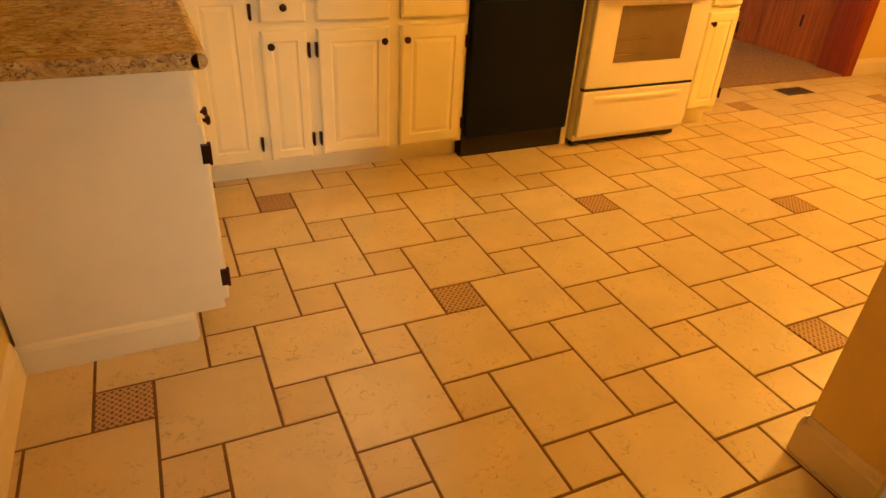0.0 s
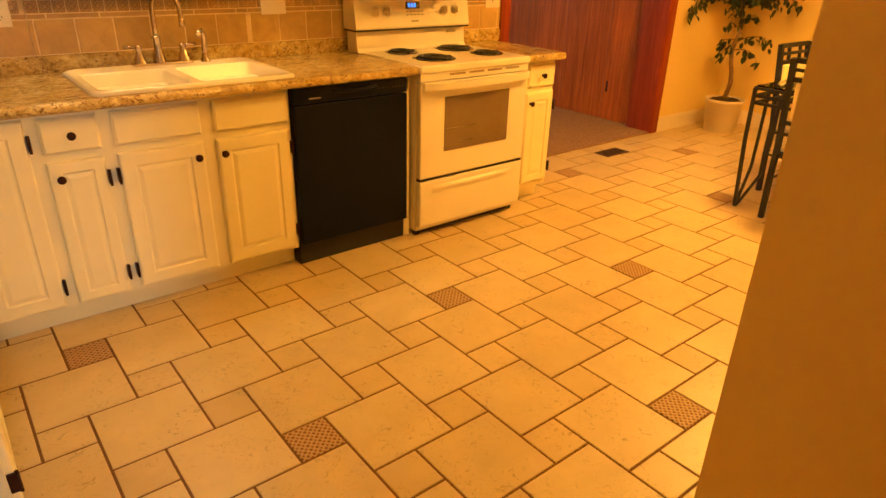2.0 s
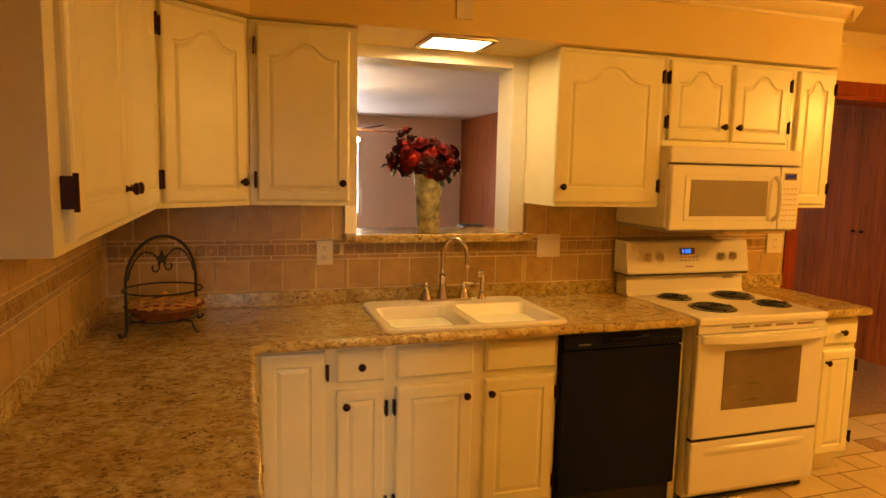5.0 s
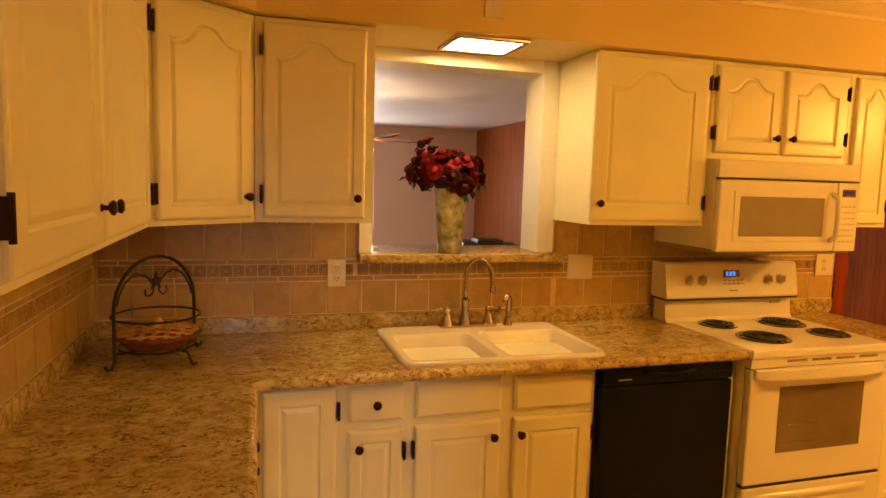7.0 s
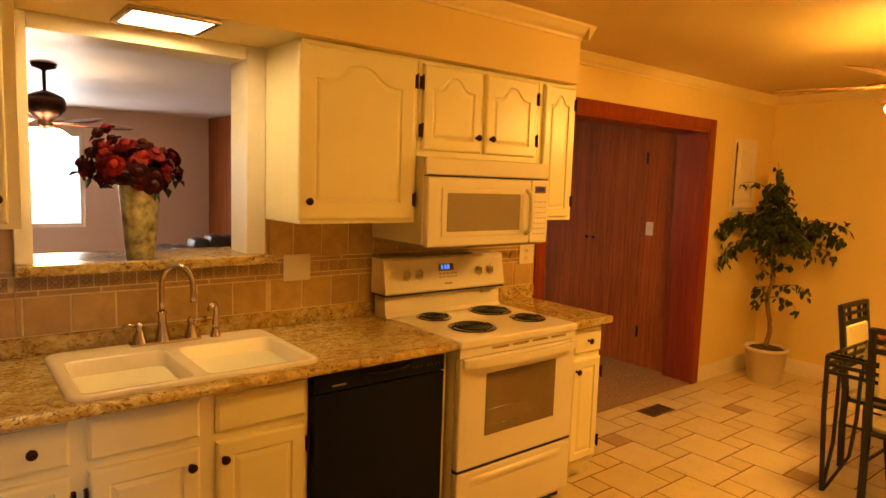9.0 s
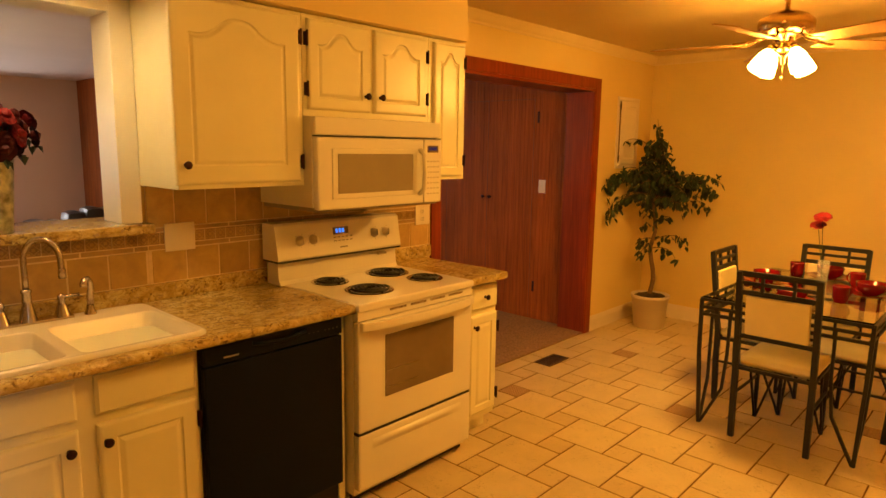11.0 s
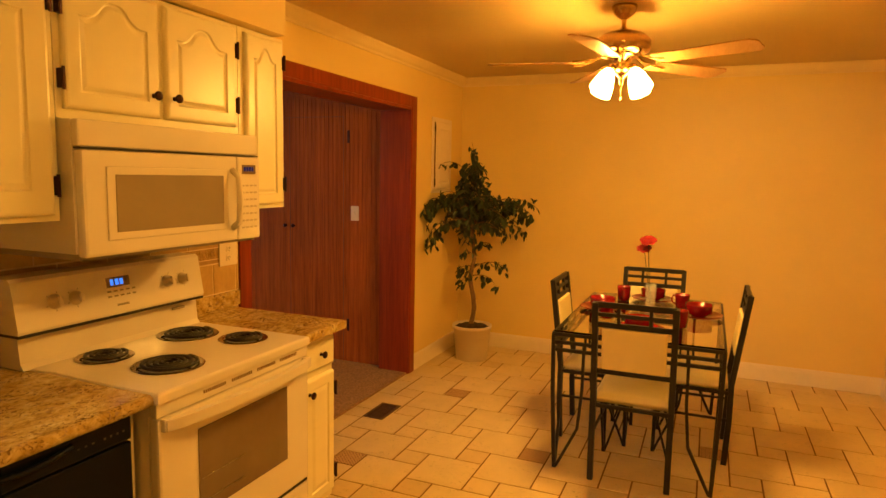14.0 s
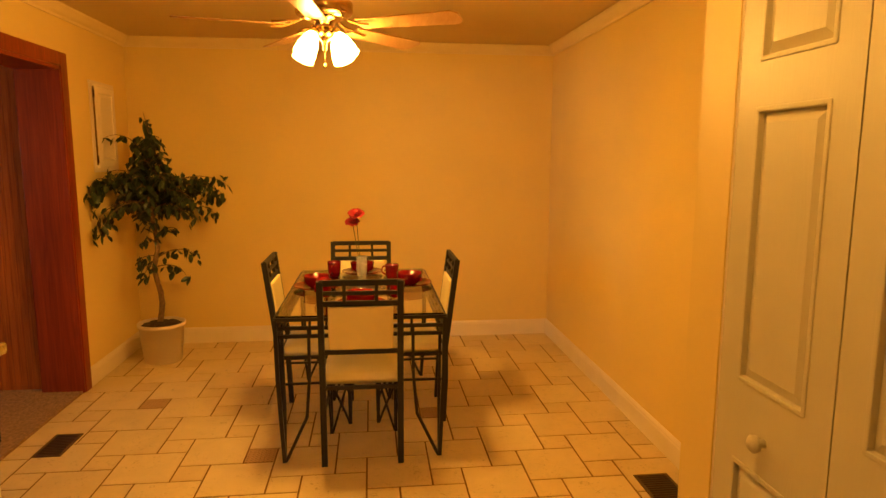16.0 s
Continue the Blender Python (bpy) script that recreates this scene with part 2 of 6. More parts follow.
M["leaf"] = plain("dark_green_leaf", (0.017, 0.036, 0.012), 0.42, vary=0.5, scale=25)
M["bark"] = plain("brown_bark", (0.20, 0.12, 0.06), 0.85, vary=0.4, scale=40, bumps=0.7, bscale=90, bdist=0.003)
M["soil"] = plain("dark_moss", (0.05, 0.03, 0.02), 0.95, vary=0.5, scale=60, bumps=0.9, bscale=120, bdist=0.01)
M["pot"] = plain("cream_pot_plastic", (0.66, 0.56, 0.40), 0.42, vary=0.03)
M["leather"] = plain("black_leather", (0.020, 0.020, 0.024), 0.35, vary=0.2, scale=12, bumps=0.4, bscale=70, bdist=0.002)
M["crust"] = plain("baked_crust", (0.70, 0.40, 0.09), 0.5, vary=0.35, scale=40, bumps=0.6, bscale=60, bdist=0.003)
M["crust_dish"] = plain("brown_pie_dish", (0.22, 0.07, 0.022), 0.14, vary=0.25, scale=30)
M["berry"] = plain("red_filling", (0.55, 0.03, 0.012), 0.3, vary=0.3, scale=70)
M["display_blue"] = glow("blue_display", (0.06, 0.22, 1.0), 1.3)
M["display_dim"] = glow("dim_violet_display", (0.10, 0.10, 0.45), 0.16)
M["hot_glass"] = glow("lit_fan_glass", WARM, FAN_GLOW)
M["hot_bulb"] = glow("lit_bulb", WARM, BULB_GLOW)
M["fill_dome"] = glow("fill_dome_glow", WARM, DOME_GLOW)
M["sink_glass"] = glow("lit_box_glass", (1.0, 0.66, 0.28), SINK_GLOW)
M["family_glass"] = glow("lit_family_glass", (1.0, 0.68, 0.36), FAMILY_GLOW)


def glass_mat(name, tint, rough=0.0):
    m, nt, b = material(name)
    b.inputs["Base Color"].default_value = (*tint, 1)
    b.inputs["Transmission Weight"].default_value = 1.0
    b.inputs["Roughness"].default_value = rough
    b.inputs["IOR"].default_value = 1.45
    return m


M["glass"] = glass_mat("clear_glass", (0.93, 0.97, 0.94))
M["thin_glass"] = plain("thin_clear_glass", (0.9, 0.92, 0.9), 0.03, vary=0.0, bumps=0.0)
M["thin_glass"].node_tree.nodes["Principled BSDF"].inputs["Alpha"].default_value = 0.16
M["black_gloss"].node_tree.nodes["Principled BSDF"].inputs["Specular IOR Level"].default_value = 0.12
M["carved_blade"] = wood("dark_carved_wood", (0.22, 0.075, 0.022), (0.40, 0.16, 0.055), 0, 0.4)
M["faint_print"] = plain("faint_tan_print", (0.50, 0.43, 0.33), 0.5, vary=0.05, bumps=0.0)
M["oven_glass"] = plain("dark_oven_glass", (0.20, 0.14, 0.080), 0.07, vary=0.15, scale=4, bumps=0.0)
M["mw_glass"] = plain("screened_microwave_glass", (0.30, 0.245, 0.17), 0.16, vary=0.05, bumps=0.0)


# ---------------------------------------------------------------- mesh helpers
def bx(bm, x0, x1, y0, y1, z0, z1, bev=0.0, m=None):
    t = bmesh.new()
    bmesh.ops.create_cube(t, size=1.0)
    for v in t.verts:
        v.co = Vector(((x0 + x1) / 2 + v.co.x * abs(x1 - x0), (y0 + y1) / 2 + v.co.y * abs(y1 - y0), (z0 + z1) / 2 + v.co.z * abs(z1 - z0)))
    if bev:
        bmesh.ops.bevel(t, geom=t.edges[:], offset=bev, segments=2, affect="EDGES", profile=0.6)
    merge(bm, t, m)


def merge(bm, t, m=None):
    if m is not None:
        t.transform(m)
    me = bpy.data.meshes.new("tmp")
    t.to_mesh(me)
    t.free()
    bm.from_mesh(me)
    bpy.data.meshes.remove(me)


def box(*a, bev=0.0, m=None):
    bm = bmesh.new()
    bx(bm, *a, bev=bev, m=m)
    return bm


def lathe(bm, prof, c=(0, 0, 0), n=24, m=None):
    """prof: (radius, height) from one end to the other, turned about z."""
    t = bmesh.new()
    rings = []
    for r, z in prof:
        if r < 1e-5:
            rings.append([t.verts.new((c[0], c[1], c[2] + z))])
        else:
            rings.append([t.verts.new((c[0] + r * math.cos(2 * math.pi * i / n), c[1] + r * math.sin(2 * math.pi * i / n), c[2] + z)) for i in range(n)])
    for a, b in zip(rings, rings[1:]):
        for i in range(n):
            j = (i + 1) % n
            if len(a) == 1 and len(b) == 1:
                continue
            if len(a) == 1:
                t.faces.new((a[0], b[j], b[i]))
            elif len(b) == 1:
                t.faces.new((a[i], a[j], b[0]))
            else:
                t.faces.new((a[i], a[j], b[j], b[i]))
    bmesh.ops.recalc_face_normals(t, faces=t.faces[:])
    for f in t.faces:
        f.smooth = True
    merge(bm, t, m)


def tube(bm, pts, r, n=8, m=None, closed=False, flat=None):
    """A rod along pts; r may be a list; flat=(a, b): a flat bar of those half widths."""
    pts = [Vector(p) for p in pts]
    t = bmesh.new()
    rings = []
    k = len(pts)
    up = Vector((0, 0, 1))
    last = None
    for i, p in enumerate(pts):
        if closed:
            d = pts[(i + 1) % k] - pts[i - 1]
        else:
            d = pts[min(i + 1, k - 1)] - pts[max(i - 1, 0)]
        d.normalize()
        if last is None:
            a = up if abs(d.z) < 0.9 else Vector((1, 0, 0))
            u = d.cross(a).normalized()
        else:
            u = (last - d * last.dot(d)).normalized()
        last = u
        w = d.cross(u)
        rr = r[i] if isinstance(r, (list, tuple)) else r
        if flat:
            ring = [p + u * (sx * flat[0]) + w * (sy * flat[1]) for sx, sy in ((-1, -1), (1, -1), (1, 1), (-1, 1))]
        else:
            ring = [p + u * (rr * math.cos(2 * math.pi * j / n)) + w * (rr * math.sin(2 * math.pi * j / n)) for j in range(n)]
        rings.append([t.verts.new(q) for q in ring])
    m_ = len(rings[0])
    pairs = list(zip(rings, rings[1:])) + ([(rings[-1], rings[0])] if closed else [])
    for a, b in pairs:
        for i in range(m_):
            j = (i + 1) % m_
            f = t.faces.new((a[i], a[j], b[j], b[i]))
            f.smooth = not flat
    if not closed:
        t.faces.new(rings[0][::-1])
        t.faces.new(rings[-1])
    bmesh.ops.recalc_face_normals(t, faces=t.faces[:])
    merge(bm, t, m)


def extrude_profile(bm, prof, p0, p1, m=None):
    """prof: (outward, up) pairs swept from p0 to p1 (level line); outward is to the right of the way."""
    p0, p1 = Vector(p0), Vector(p1)
    d = (p1 - p0).normalized()
    out = Vector((d.y, -d.x, 0))
    t = bmesh.new()
    a = [t.verts.new(p0 + out * o + Vector((0, 0, u))) for o, u in prof]
    b = [t.verts.new(p1 + out * o + Vector((0, 0, u))) for o, u in prof]
    k = len(prof)
    for i in range(k):
        j = (i + 1) % k
        t.faces.new((a[i], a[j], b[j], b[i]))
    t.faces.new(a[::-1])
    t.faces.new(b)
    bmesh.ops.recalc_face_normals(t, faces=t.faces[:])
    merge(bm, t, m)


def prism(bm, pts, z0, z1, bev=0.0, m=None):
    t = bmesh.new()
    a = [t.verts.new((x, y, z0)) for x, y in pts]
    b = [t.verts.new((x, y, z1)) for x, y in pts]
    k = len(pts)
    for i in range(k):
        j = (i + 1) % k
        t.faces.new((a[i], a[j], b[j], b[i]))
    t.faces.new(a[::-1])
    top = t.faces.new(b)
    bmesh.ops.recalc_face_normals(t, faces=t.faces[:])
    if bev:
        bmesh.ops.bevel(t, geom=list(top.edges), offset=bev, segments=3, affect="EDGES", profile=0.5)
    merge(bm, t, m)


def origin_of(ob):
    s = Vector((0, 0, 0))
    while ob is not None:
        s += ob.location
        ob = ob.parent
    return s


def part(name, bm, mat, parent=None, label=""):
    """One mesh object, given in world places, under a thing or a part."""
    me = bpy.data.meshes.new(name)
    if parent is not None:
        bmesh.ops.translate(bm, verts=bm.verts[:], vec=-origin_of(parent))
    bm.to_mesh(me)
    bm.free()
    me.materials.append(mat)
    ob = new(name, me)
    if parent is not None:
        ob.parent = parent
    if label:
        tagged(ob, label)
    return ob


def thing(name, at, label, category, group=""):
    e = new(name)
    e.empty_display_size = 0.1
    e.location = at
    return tagged(e, label, category, group)


def solid(name, bm, mat, label, category, group=""):
    """A thing of one mesh, with its origin at its base."""
    xs = [v.co for v in bm.verts]
    c = Vector((sum(p.x for p in xs) / len(xs), sum(p.y for p in xs) / len(xs), min(p.z for p in xs)))
    bmesh.ops.translate(bm, verts=bm.verts[:], vec=-c)
    me = bpy.data.meshes.new(name)
    bm.to_mesh(me)
    bm.free()
    me.materials.append(mat)
    ob = new(name, me)
    ob.location = c
    return tagged(ob, label, category, group)


def structure(name, bm, mat, parent=None, label=""):
    ob = part(name, bm, mat, parent, label)
    return tagged(ob, kind="structure") if parent is None else ob


# ---------------------------------------------------------------- the room's shell
CEIL = 2.44
WX, EX, DS, SY = 0.60, 7.35, -3.40, -5.30
BX0, BX1, BY = 2.528, 3.622, -2.727
T = 0.15

bm = bmesh.new()
bx(bm, -2.5, 1.70, 0, T, 0, CEIL)
bx(bm, 1.70, 2.50, 0, T, 0, 1.215)
bx(bm, 1.70, 2.50, 0, T, 2.09, CEIL)
bx(bm, 2.50, 4.41, 0, T, 0, CEIL)
bx(bm, 4.41, 6.262, 0, T, 2.07, CEIL)
bx(bm, 6.262, EX + T, 0, T, 0, CEIL)
structure("wall_north", bm, M["wall"], label="cream painted wall with pass-through opening and wide doorway")
structure("wall_west", box(WX - T, WX, SY - T, -0.001, 0, CEIL), M["wall"], label="cream painted wall behind the long counter")
structure("wall_east", box(EX, EX + T, DS - T, 0, 0, CEIL), M["wall"], label="cream painted dining end wall")
structure("wall_dining_south", box(BX1 - T, EX, DS - T, DS, 0, CEIL), M["wall"], label="cream painted dining side wall")
bm = bmesh.new()
bx(bm, 2.69, 3.468, BY - T, BY, 2.03, CEIL)
bx(bm, 3.468, BX1, BY - T, BY, 0, CEIL)
bx(bm, BX0, 2.69, BY - T, BY, 0, CEIL)
bx(bm, BX1 - T, BX1, DS, BY - T, 0, CEIL)
bx(bm, BX0, BX0 + T, SY, BY - T, 0, CEIL)
bx(bm, BX0 + T, BX1 - T, DS - T, DS, 0, CEIL)
structure("closet_wall", bm, M["wall"], label="cream painted closet walls with bifold door opening")
bm = bmesh.new()
bx(bm, WX - T, 0.75, SY - T, SY, 0, CEIL)
bx(bm, 1.25, BX0 + T, SY - T, SY, 0, CEIL)
bx(bm, 0.75, 1.25, SY - T, SY, 0, 0.9)
bx(bm, 0.75, 1.25, SY - T, SY, 2.1, CEIL)
structure("wall_south", bm, M["wall"], label="cream painted entry wall with a window opening")
bm = bmesh.new()
bx(bm, 1.480, BX0, -3.46, -3.313, 0, CEIL)
bx(bm, WX, 1.480, -3.46, -3.313, 2.05, CEIL)
bx(bm, WX, 0.70, -3.46, -3.313, 0, 2.05)
structure("wall_entry", bm, M["wall"], label="cream painted wall with the entry doorway")
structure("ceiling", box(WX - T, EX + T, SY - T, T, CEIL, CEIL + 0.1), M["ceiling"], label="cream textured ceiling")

# soffit over the cabinets, following the corner
SOFF = 2.14
bm = bmesh.new()
prism(bm, [(WX, -1.95), (0.945, -1.95), (0.945, -0.635), (1.225, -0.425), (4.155, -0.425), (4.155, 0.0), (WX, 0.0)], SOFF, CEIL)
structure("soffit", bm, M["wall"], label="cream painted soffit above the wall cabinets")

# crown moulding
crown = [(0, -0.075), (0.010, -0.075), (0.014, -0.060), (0.030, -0.045), (0.048, -0.020), (0.055, -0.012), (0.058, 0.0), (0, 0)]
bm = bmesh.new()
z = CEIL - 0.001
extrude_profile(bm, crown, (1.225, -0.425, z), (4.155, -0.425, z))
extrude_profile(bm, crown, (4.155, -0.480, z), (4.155, 0.0, z))
extrude_profile(bm, crown, (4.155, 0, z), (EX, 0, z))
extrude_profile(bm, crown, (EX, 0, z), (EX, DS, z))
extrude_profile(bm, crown, (EX, DS, z), (BX1, DS, z))
structure("trim_crown", bm, M["crown"], label="cream painted crown moulding")

# baseboards
bb = [(0, 0), (0.014, 0), (0.014, 0.098), (0.011, 0.106), (0.011, 0.114), (0.004, 0.130), (0, 0.130)]
bm = bmesh.new()
extrude_profile(bm, bb, (6.347, 0, 0), (EX, 0, 0))
extrude_profile(bm, bb, (EX, 0, 0), (EX, DS, 0))
extrude_profile(bm, bb, (EX, DS, 0), (BX1, DS, 0))
extrude_profile(bm, bb, (BX1, DS, 0), (BX1, BY, 0))
extrude_profile(bm, bb, (BX1 + 0.014, BY, 0), (3.475, BY, 0))
extrude_profile(bm, bb, (2.68, BY, 0), (BX0 - 0.014, BY, 0))
extrude_profile(bm, bb, (BX0, BY, 0), (BX0, -3.313, 0))
extrude_profile(bm, bb, (WX, SY, 0), (WX, -1.70, 0))
structure("baseboard", bm, M["trim"], label="cream painted baseboard with a stepped top")

# wide doorway: red wood casing and lining
door = structure("door_casing", box(4.325, 4.41, -0.018, 0.0, 0, 2.157, bev=0.003), M["redwood"], label="red-stained wood casing round the wide doorway")
bm = bmesh.new()
bx(bm, 6.262, 6.347, -0.018, 0.0, 0, 2.157, bev=0.003)
bx(bm, 4.41, 6.262, -0.018, 0.0, 2.072, 2.157, bev=0.003)
part("casing_rail", bm, M["redwood"], door)
bm = bmesh.new()
bx(bm, 4.39, 4.412, -0.012, T + 0.10, 0, 2.072, bev=0.002)
bx(bm, 6.250, 6.272, -0.012, T + 0.10, 0.0, 2.072, bev=0.002)
bx(bm, 4.412, 6.250, -0.012, T + 0.10, 2.05, 2.072, bev=0.002)
part("lining", bm, M["redwood"], door)

# pass-through: painted lining, side boards and header
bm = bmesh.new()
bx(bm, 1.650, 1.708, -0.03, T + 0.01, 1.256, 2.139, bev=0.003)
bx(bm, 2.492, 2.575, -0.03, T + 0.01, 1.256, 2.139, bev=0.003)
bx(bm, 1.708, 2.492, -0.028, T + 0.008, 2.082, 2.139, bev=0.003)
structure("trim_pass_through", bm, M["white_trim"], label="white painted boards lining the pass-through")
solid("pass_through_sill", box(1.645, 2.60, -0.095, 0.30, 1.216, 1.256, bev=0.006), M["laminate"], "speckled stone-look laminate sill of the pass-through", "counter")

# ---------------------------------------------------------------- family room and passage beyond
bm = bmesh.new()
bx(bm, -2.5, EX + T, T, 7.5, -0.05, 0.012)
bx(bm, 4.412, 6.25, 0.0, T, -0.05, 0.012)
structure("carpet_floor", bm, M["carpet"], label="brown cut-pile carpet")
structure("ceiling_family", box(-2.65, EX + T, T, 7.65, CEIL, CEIL + 0.1), M["family_ceiling"], label="white textured ceiling of the room beyond")
bm = bmesh.new()
bx(bm, -2.5, 1.45, 7.4, 7.55, 0, CEIL)
bx(bm, 3.06, 4.78, 7.4, 7.55, 0, CEIL)
bx(bm, 1.45, 3.06, 7.4, 7.55, 0, 0.80)
bx(bm, 1.45, 3.06, 7.4, 7.55, 2.10, CEIL)
structure("wall_family_north", bm, M["family_wall"], label="mauve painted wall with a bright window")
structure("wall_family_west", box(-2.65, -2.5, T, 7.55, 0, CEIL), M["family_wall"], label="mauve painted wall of the room beyond")
bm = bmesh.new()
for i in range(17):
    y = 4.26 + i * 0.185
    bx(bm, 4.775, 4.84, y + 0.0005, y + 0.1845, 0, CEIL, bev=0.001)
bx(bm, 4.778, 4.90, 4.24, 7.4, 0, CEIL)
structure("wall_panelled", bm, M["panelling"], label="orange-brown wood panelled wall")
structure("wall_passage_end", box(4.78, 6.32, 7.4, 7.55, 0, CEIL), M["family_wall"], label="painted end wall of the passage")

# beadboard wall with a pair of doors flush in it
bm = bmesh.new()
bx(bm, 6.325, 6.42, T + 0.10, 7.55, 0, CEIL)
bx(bm, 6.272, 6.42, T, T + 0.10, 0, CEIL)
structure("wall_beadboard", bm, M["bead"], label="brown beadboard wall in the passage")
bead_wall = bpy.data.objects["wall_beadboard"]


# window of the family room and what lies outside
def window(name, axis_y, x0, x1, z0, z1, facing, label):
    """facing: -1, the room is towards -y of the wall; 1: towards +y."""
    w = structure(name, bmesh_frame(x0, x1, axis_y - 0.03, axis_y + 0.03, z0, z1, 0.05), M["trim"], label=label)
    g = part("pane", box(x0 + 0.05, x1 - 0.05, axis_y - 0.004, axis_y + 0.004, z0 + 0.05, z1 - 0.05), M["glass"], w)
    g.visible_shadow = False
    return w


def bmesh_frame(x0, x1, y0, y1, z0, z1, w):
    bm = bmesh.new()
    bx(bm, x0, x0 + w, y0, y1, z0, z1, bev=0.003)
    bx(bm, x1 - w, x1, y0, y1, z0, z1, bev=0.003)
    bx(bm, x0 + w, x1 - w, y0, y1, z0, z0 + w, bev=0.003)
    bx(bm, x0 + w, x1 - w, y0, y1, z1 - w, z1, bev=0.003)
    return bm


window("window_1", 7.45, 1.45, 3.06, 0.80, 2.10, -1, "white framed family room window")
window("window_2", SY - 0.08, 0.75, 1.25, 0.9, 2.1, 1, "white framed entry window")
structure("backdrop", box(-6, 12, 12.0, 12.05, -1, 7), glow("overcast_brightness", (0.85, 0.95, 1.0), 3.0), label="bright hazy daylight outside the window")
bm = bmesh.new()
bx(bm, -300, 300, -300, 300, -0.4, -0.3)
structure("ground", bm, plain("lawn", (0.06, 0.09, 0.03), 0.9, vary=0.4, scale=2), label="green lawn outside the house")


def area_lamp(name, at, target, sx, sy, watts, color):
    l = bpy.data.lights.new(name, "AREA")
    l.shape, l.size, l.size_y, l.energy, l.color = "RECTANGLE", sx, sy, watts, color
    ob = new(name, l)
    ob.matrix_world = look(at, target)
    return ob


area_lamp("window_daylight", (2.25, 7.38, 1.45), (2.25, 3.0, 0.2), 1.4, 1.1, WINDOW_WATTS, (1.0, 0.93, 0.90))
area_lamp("entry_daylight", (1.08, SY + 0.02, 1.5), (1.7, -0.6, 0.2), 0.30, 1.1, ENTRY_WATTS, (1.0, 0.94, 0.86)).data.spread = radians(40)

# ---------------------------------------------------------------- cabinets
def facing(x, y, z, turn):
    """A frame on a cabinet's face: x along it, y into it, z up."""
    return Matrix.Translation((x, y, z)) @ Matrix.Rotation(radians(turn), 4, "Z")


def raised_door(w, h, m, arch=0.0, rail=0.058, thick=0.02, head=0.0):
    """A raised-panel door, its back on the frame's plane; arch: the rise of the panel's cathedral top;
    head: how much wider the rail above the panel is than the others."""
    bm = bmesh.new()
    n = 28

    def ring(inset, y, a):
        x0, x1, z0, z1 = inset, w - inset, inset, h - inset
        pts = [(x0, z0), (x1, z0)]
        for i in range(n + 1):
            u = i / n
            s = abs(u - 0.5) * 2
            if s < 0.44:
                drop = 0.56 * (s / 0.44) ** 2.5
            else:
                drop = 1.0 - 0.44 * (max(0.0, 0.86 - s) / 0.42) ** 2
            pts.append((x1 + (x0 - x1) * u, z1 - (head if inset >= rail else 0.0) - a * drop))
        return [bm.verts.new((px, y, pz)) for px, pz in pts]
    g = rail
    field = 0.024 if arch else 0.028
    spec = [(0.0, 0.0, 0), (0.0, -thick + 0.010, 0), (0.002, -thick + 0.005, 0), (0.006, -thick + 0.0015, 0), (0.012, -thick, 0),
            (g, -thick, arch), (g + 0.004, -thick + 0.005, arch), (g + 0.009, -thick + 0.006, arch),
            (g + field - 0.004, -thick + 0.0015, arch), (g + field, -thick + 0.001, arch)]
    rings = [ring(*s) for s in spec]
    for a, b in zip(rings, rings[1:]):
        k = len(a)
        for i in range(k):
            j = (i + 1) % k
            bm.faces.new((a[i], a[j], b[j], b[i]))
    bm.faces.new(rings[-1])
    bm.faces.new(rings[0][::-1])
    bmesh.ops.recalc_face_normals(bm, faces=bm.faces[:])
    bm.transform(m)
    return bm


def slab_front(w, h, m):
    bm = bmesh.new()
    n = [(0, 0), (0, -0.012), (0.010, -0.020)]
    rings = [[bm.verts.new((x, y, z)) for x, z in ((i, i), (w - i, i), (w - i, h - i), (i, h - i))] for i, y in n]
    for a, b in zip(rings, rings[1:]):
        for i in range(4):
            j = (i + 1) % 4
            bm.faces.new((a[i], a[j], b[j], b[i]))
    bm.faces.new(rings[-1])
    bm.faces.new(rings[0][::-1])
    bmesh.ops.recalc_face_normals(bm, faces=bm.faces[:])
    bm.transform(m)
    return bm


KNOB = [(0.0001, 0), (0.0085, 0), (0.0085, 0.002), (0.0055, 0.006), (0.0055, 0.014), (0.011, 0.017), (0.0155, 0.021), (0.0155, 0.026), (0.011, 0.030), (0.0001, 0.031)]


def knob(parent, x, z, m, name="knob"):
    bm = bmesh.new()
    lathe(bm, KNOB, n=16, m=m @ Matrix.Translation((x, -0.019, z)) @ Matrix.Rotation(radians(90), 4, "X"))
    return part(name, bm, M["bronze"], parent, "dark bronze round knob")


def hinge(parent, x, z, m):
    bm = bmesh.new()
    bx(bm, x - 0.0058, x + 0.0058, -0.024, 0.0, z - 0.028, z + 0.028, bev=0.002)
    t = bmesh.new()
    bmesh.ops.create_cone(t, cap_ends=True, segments=8, radius1=0.005, radius2=0.005, depth=0.066)
    merge(bm, t, Matrix.Translation((x, -0.023, z)))
    bm.transform(m)
    return part("hinge", bm, M["bronze"], parent, "dark bronze wrapped hinge")


def hung_door(cab, m, x, z, w, h, knob_at, hinge_side, arch=0.0, rail=0.055, head=0.0):
    """knob_at: (x, z) in the door, or None; hinge_side: -1 left, 1 right, 0 none."""
    mm = m @ Matrix.Translation((x, 0, z))
    d = part("door", raised_door(w, h, mm, arch, rail, head=head), M["cabinet"], cab)
    if knob_at:
        knob(d, knob_at[0], knob_at[1], mm)
    if hinge_side:
        hx = -0.007 if hinge_side < 0 else w + 0.007
        hinge(d, hx, 0.085 if h > 0.3 else 0.06, mm)
        hinge(d, hx, h - 0.085 if h > 0.3 else h - 0.06, mm)
    return d


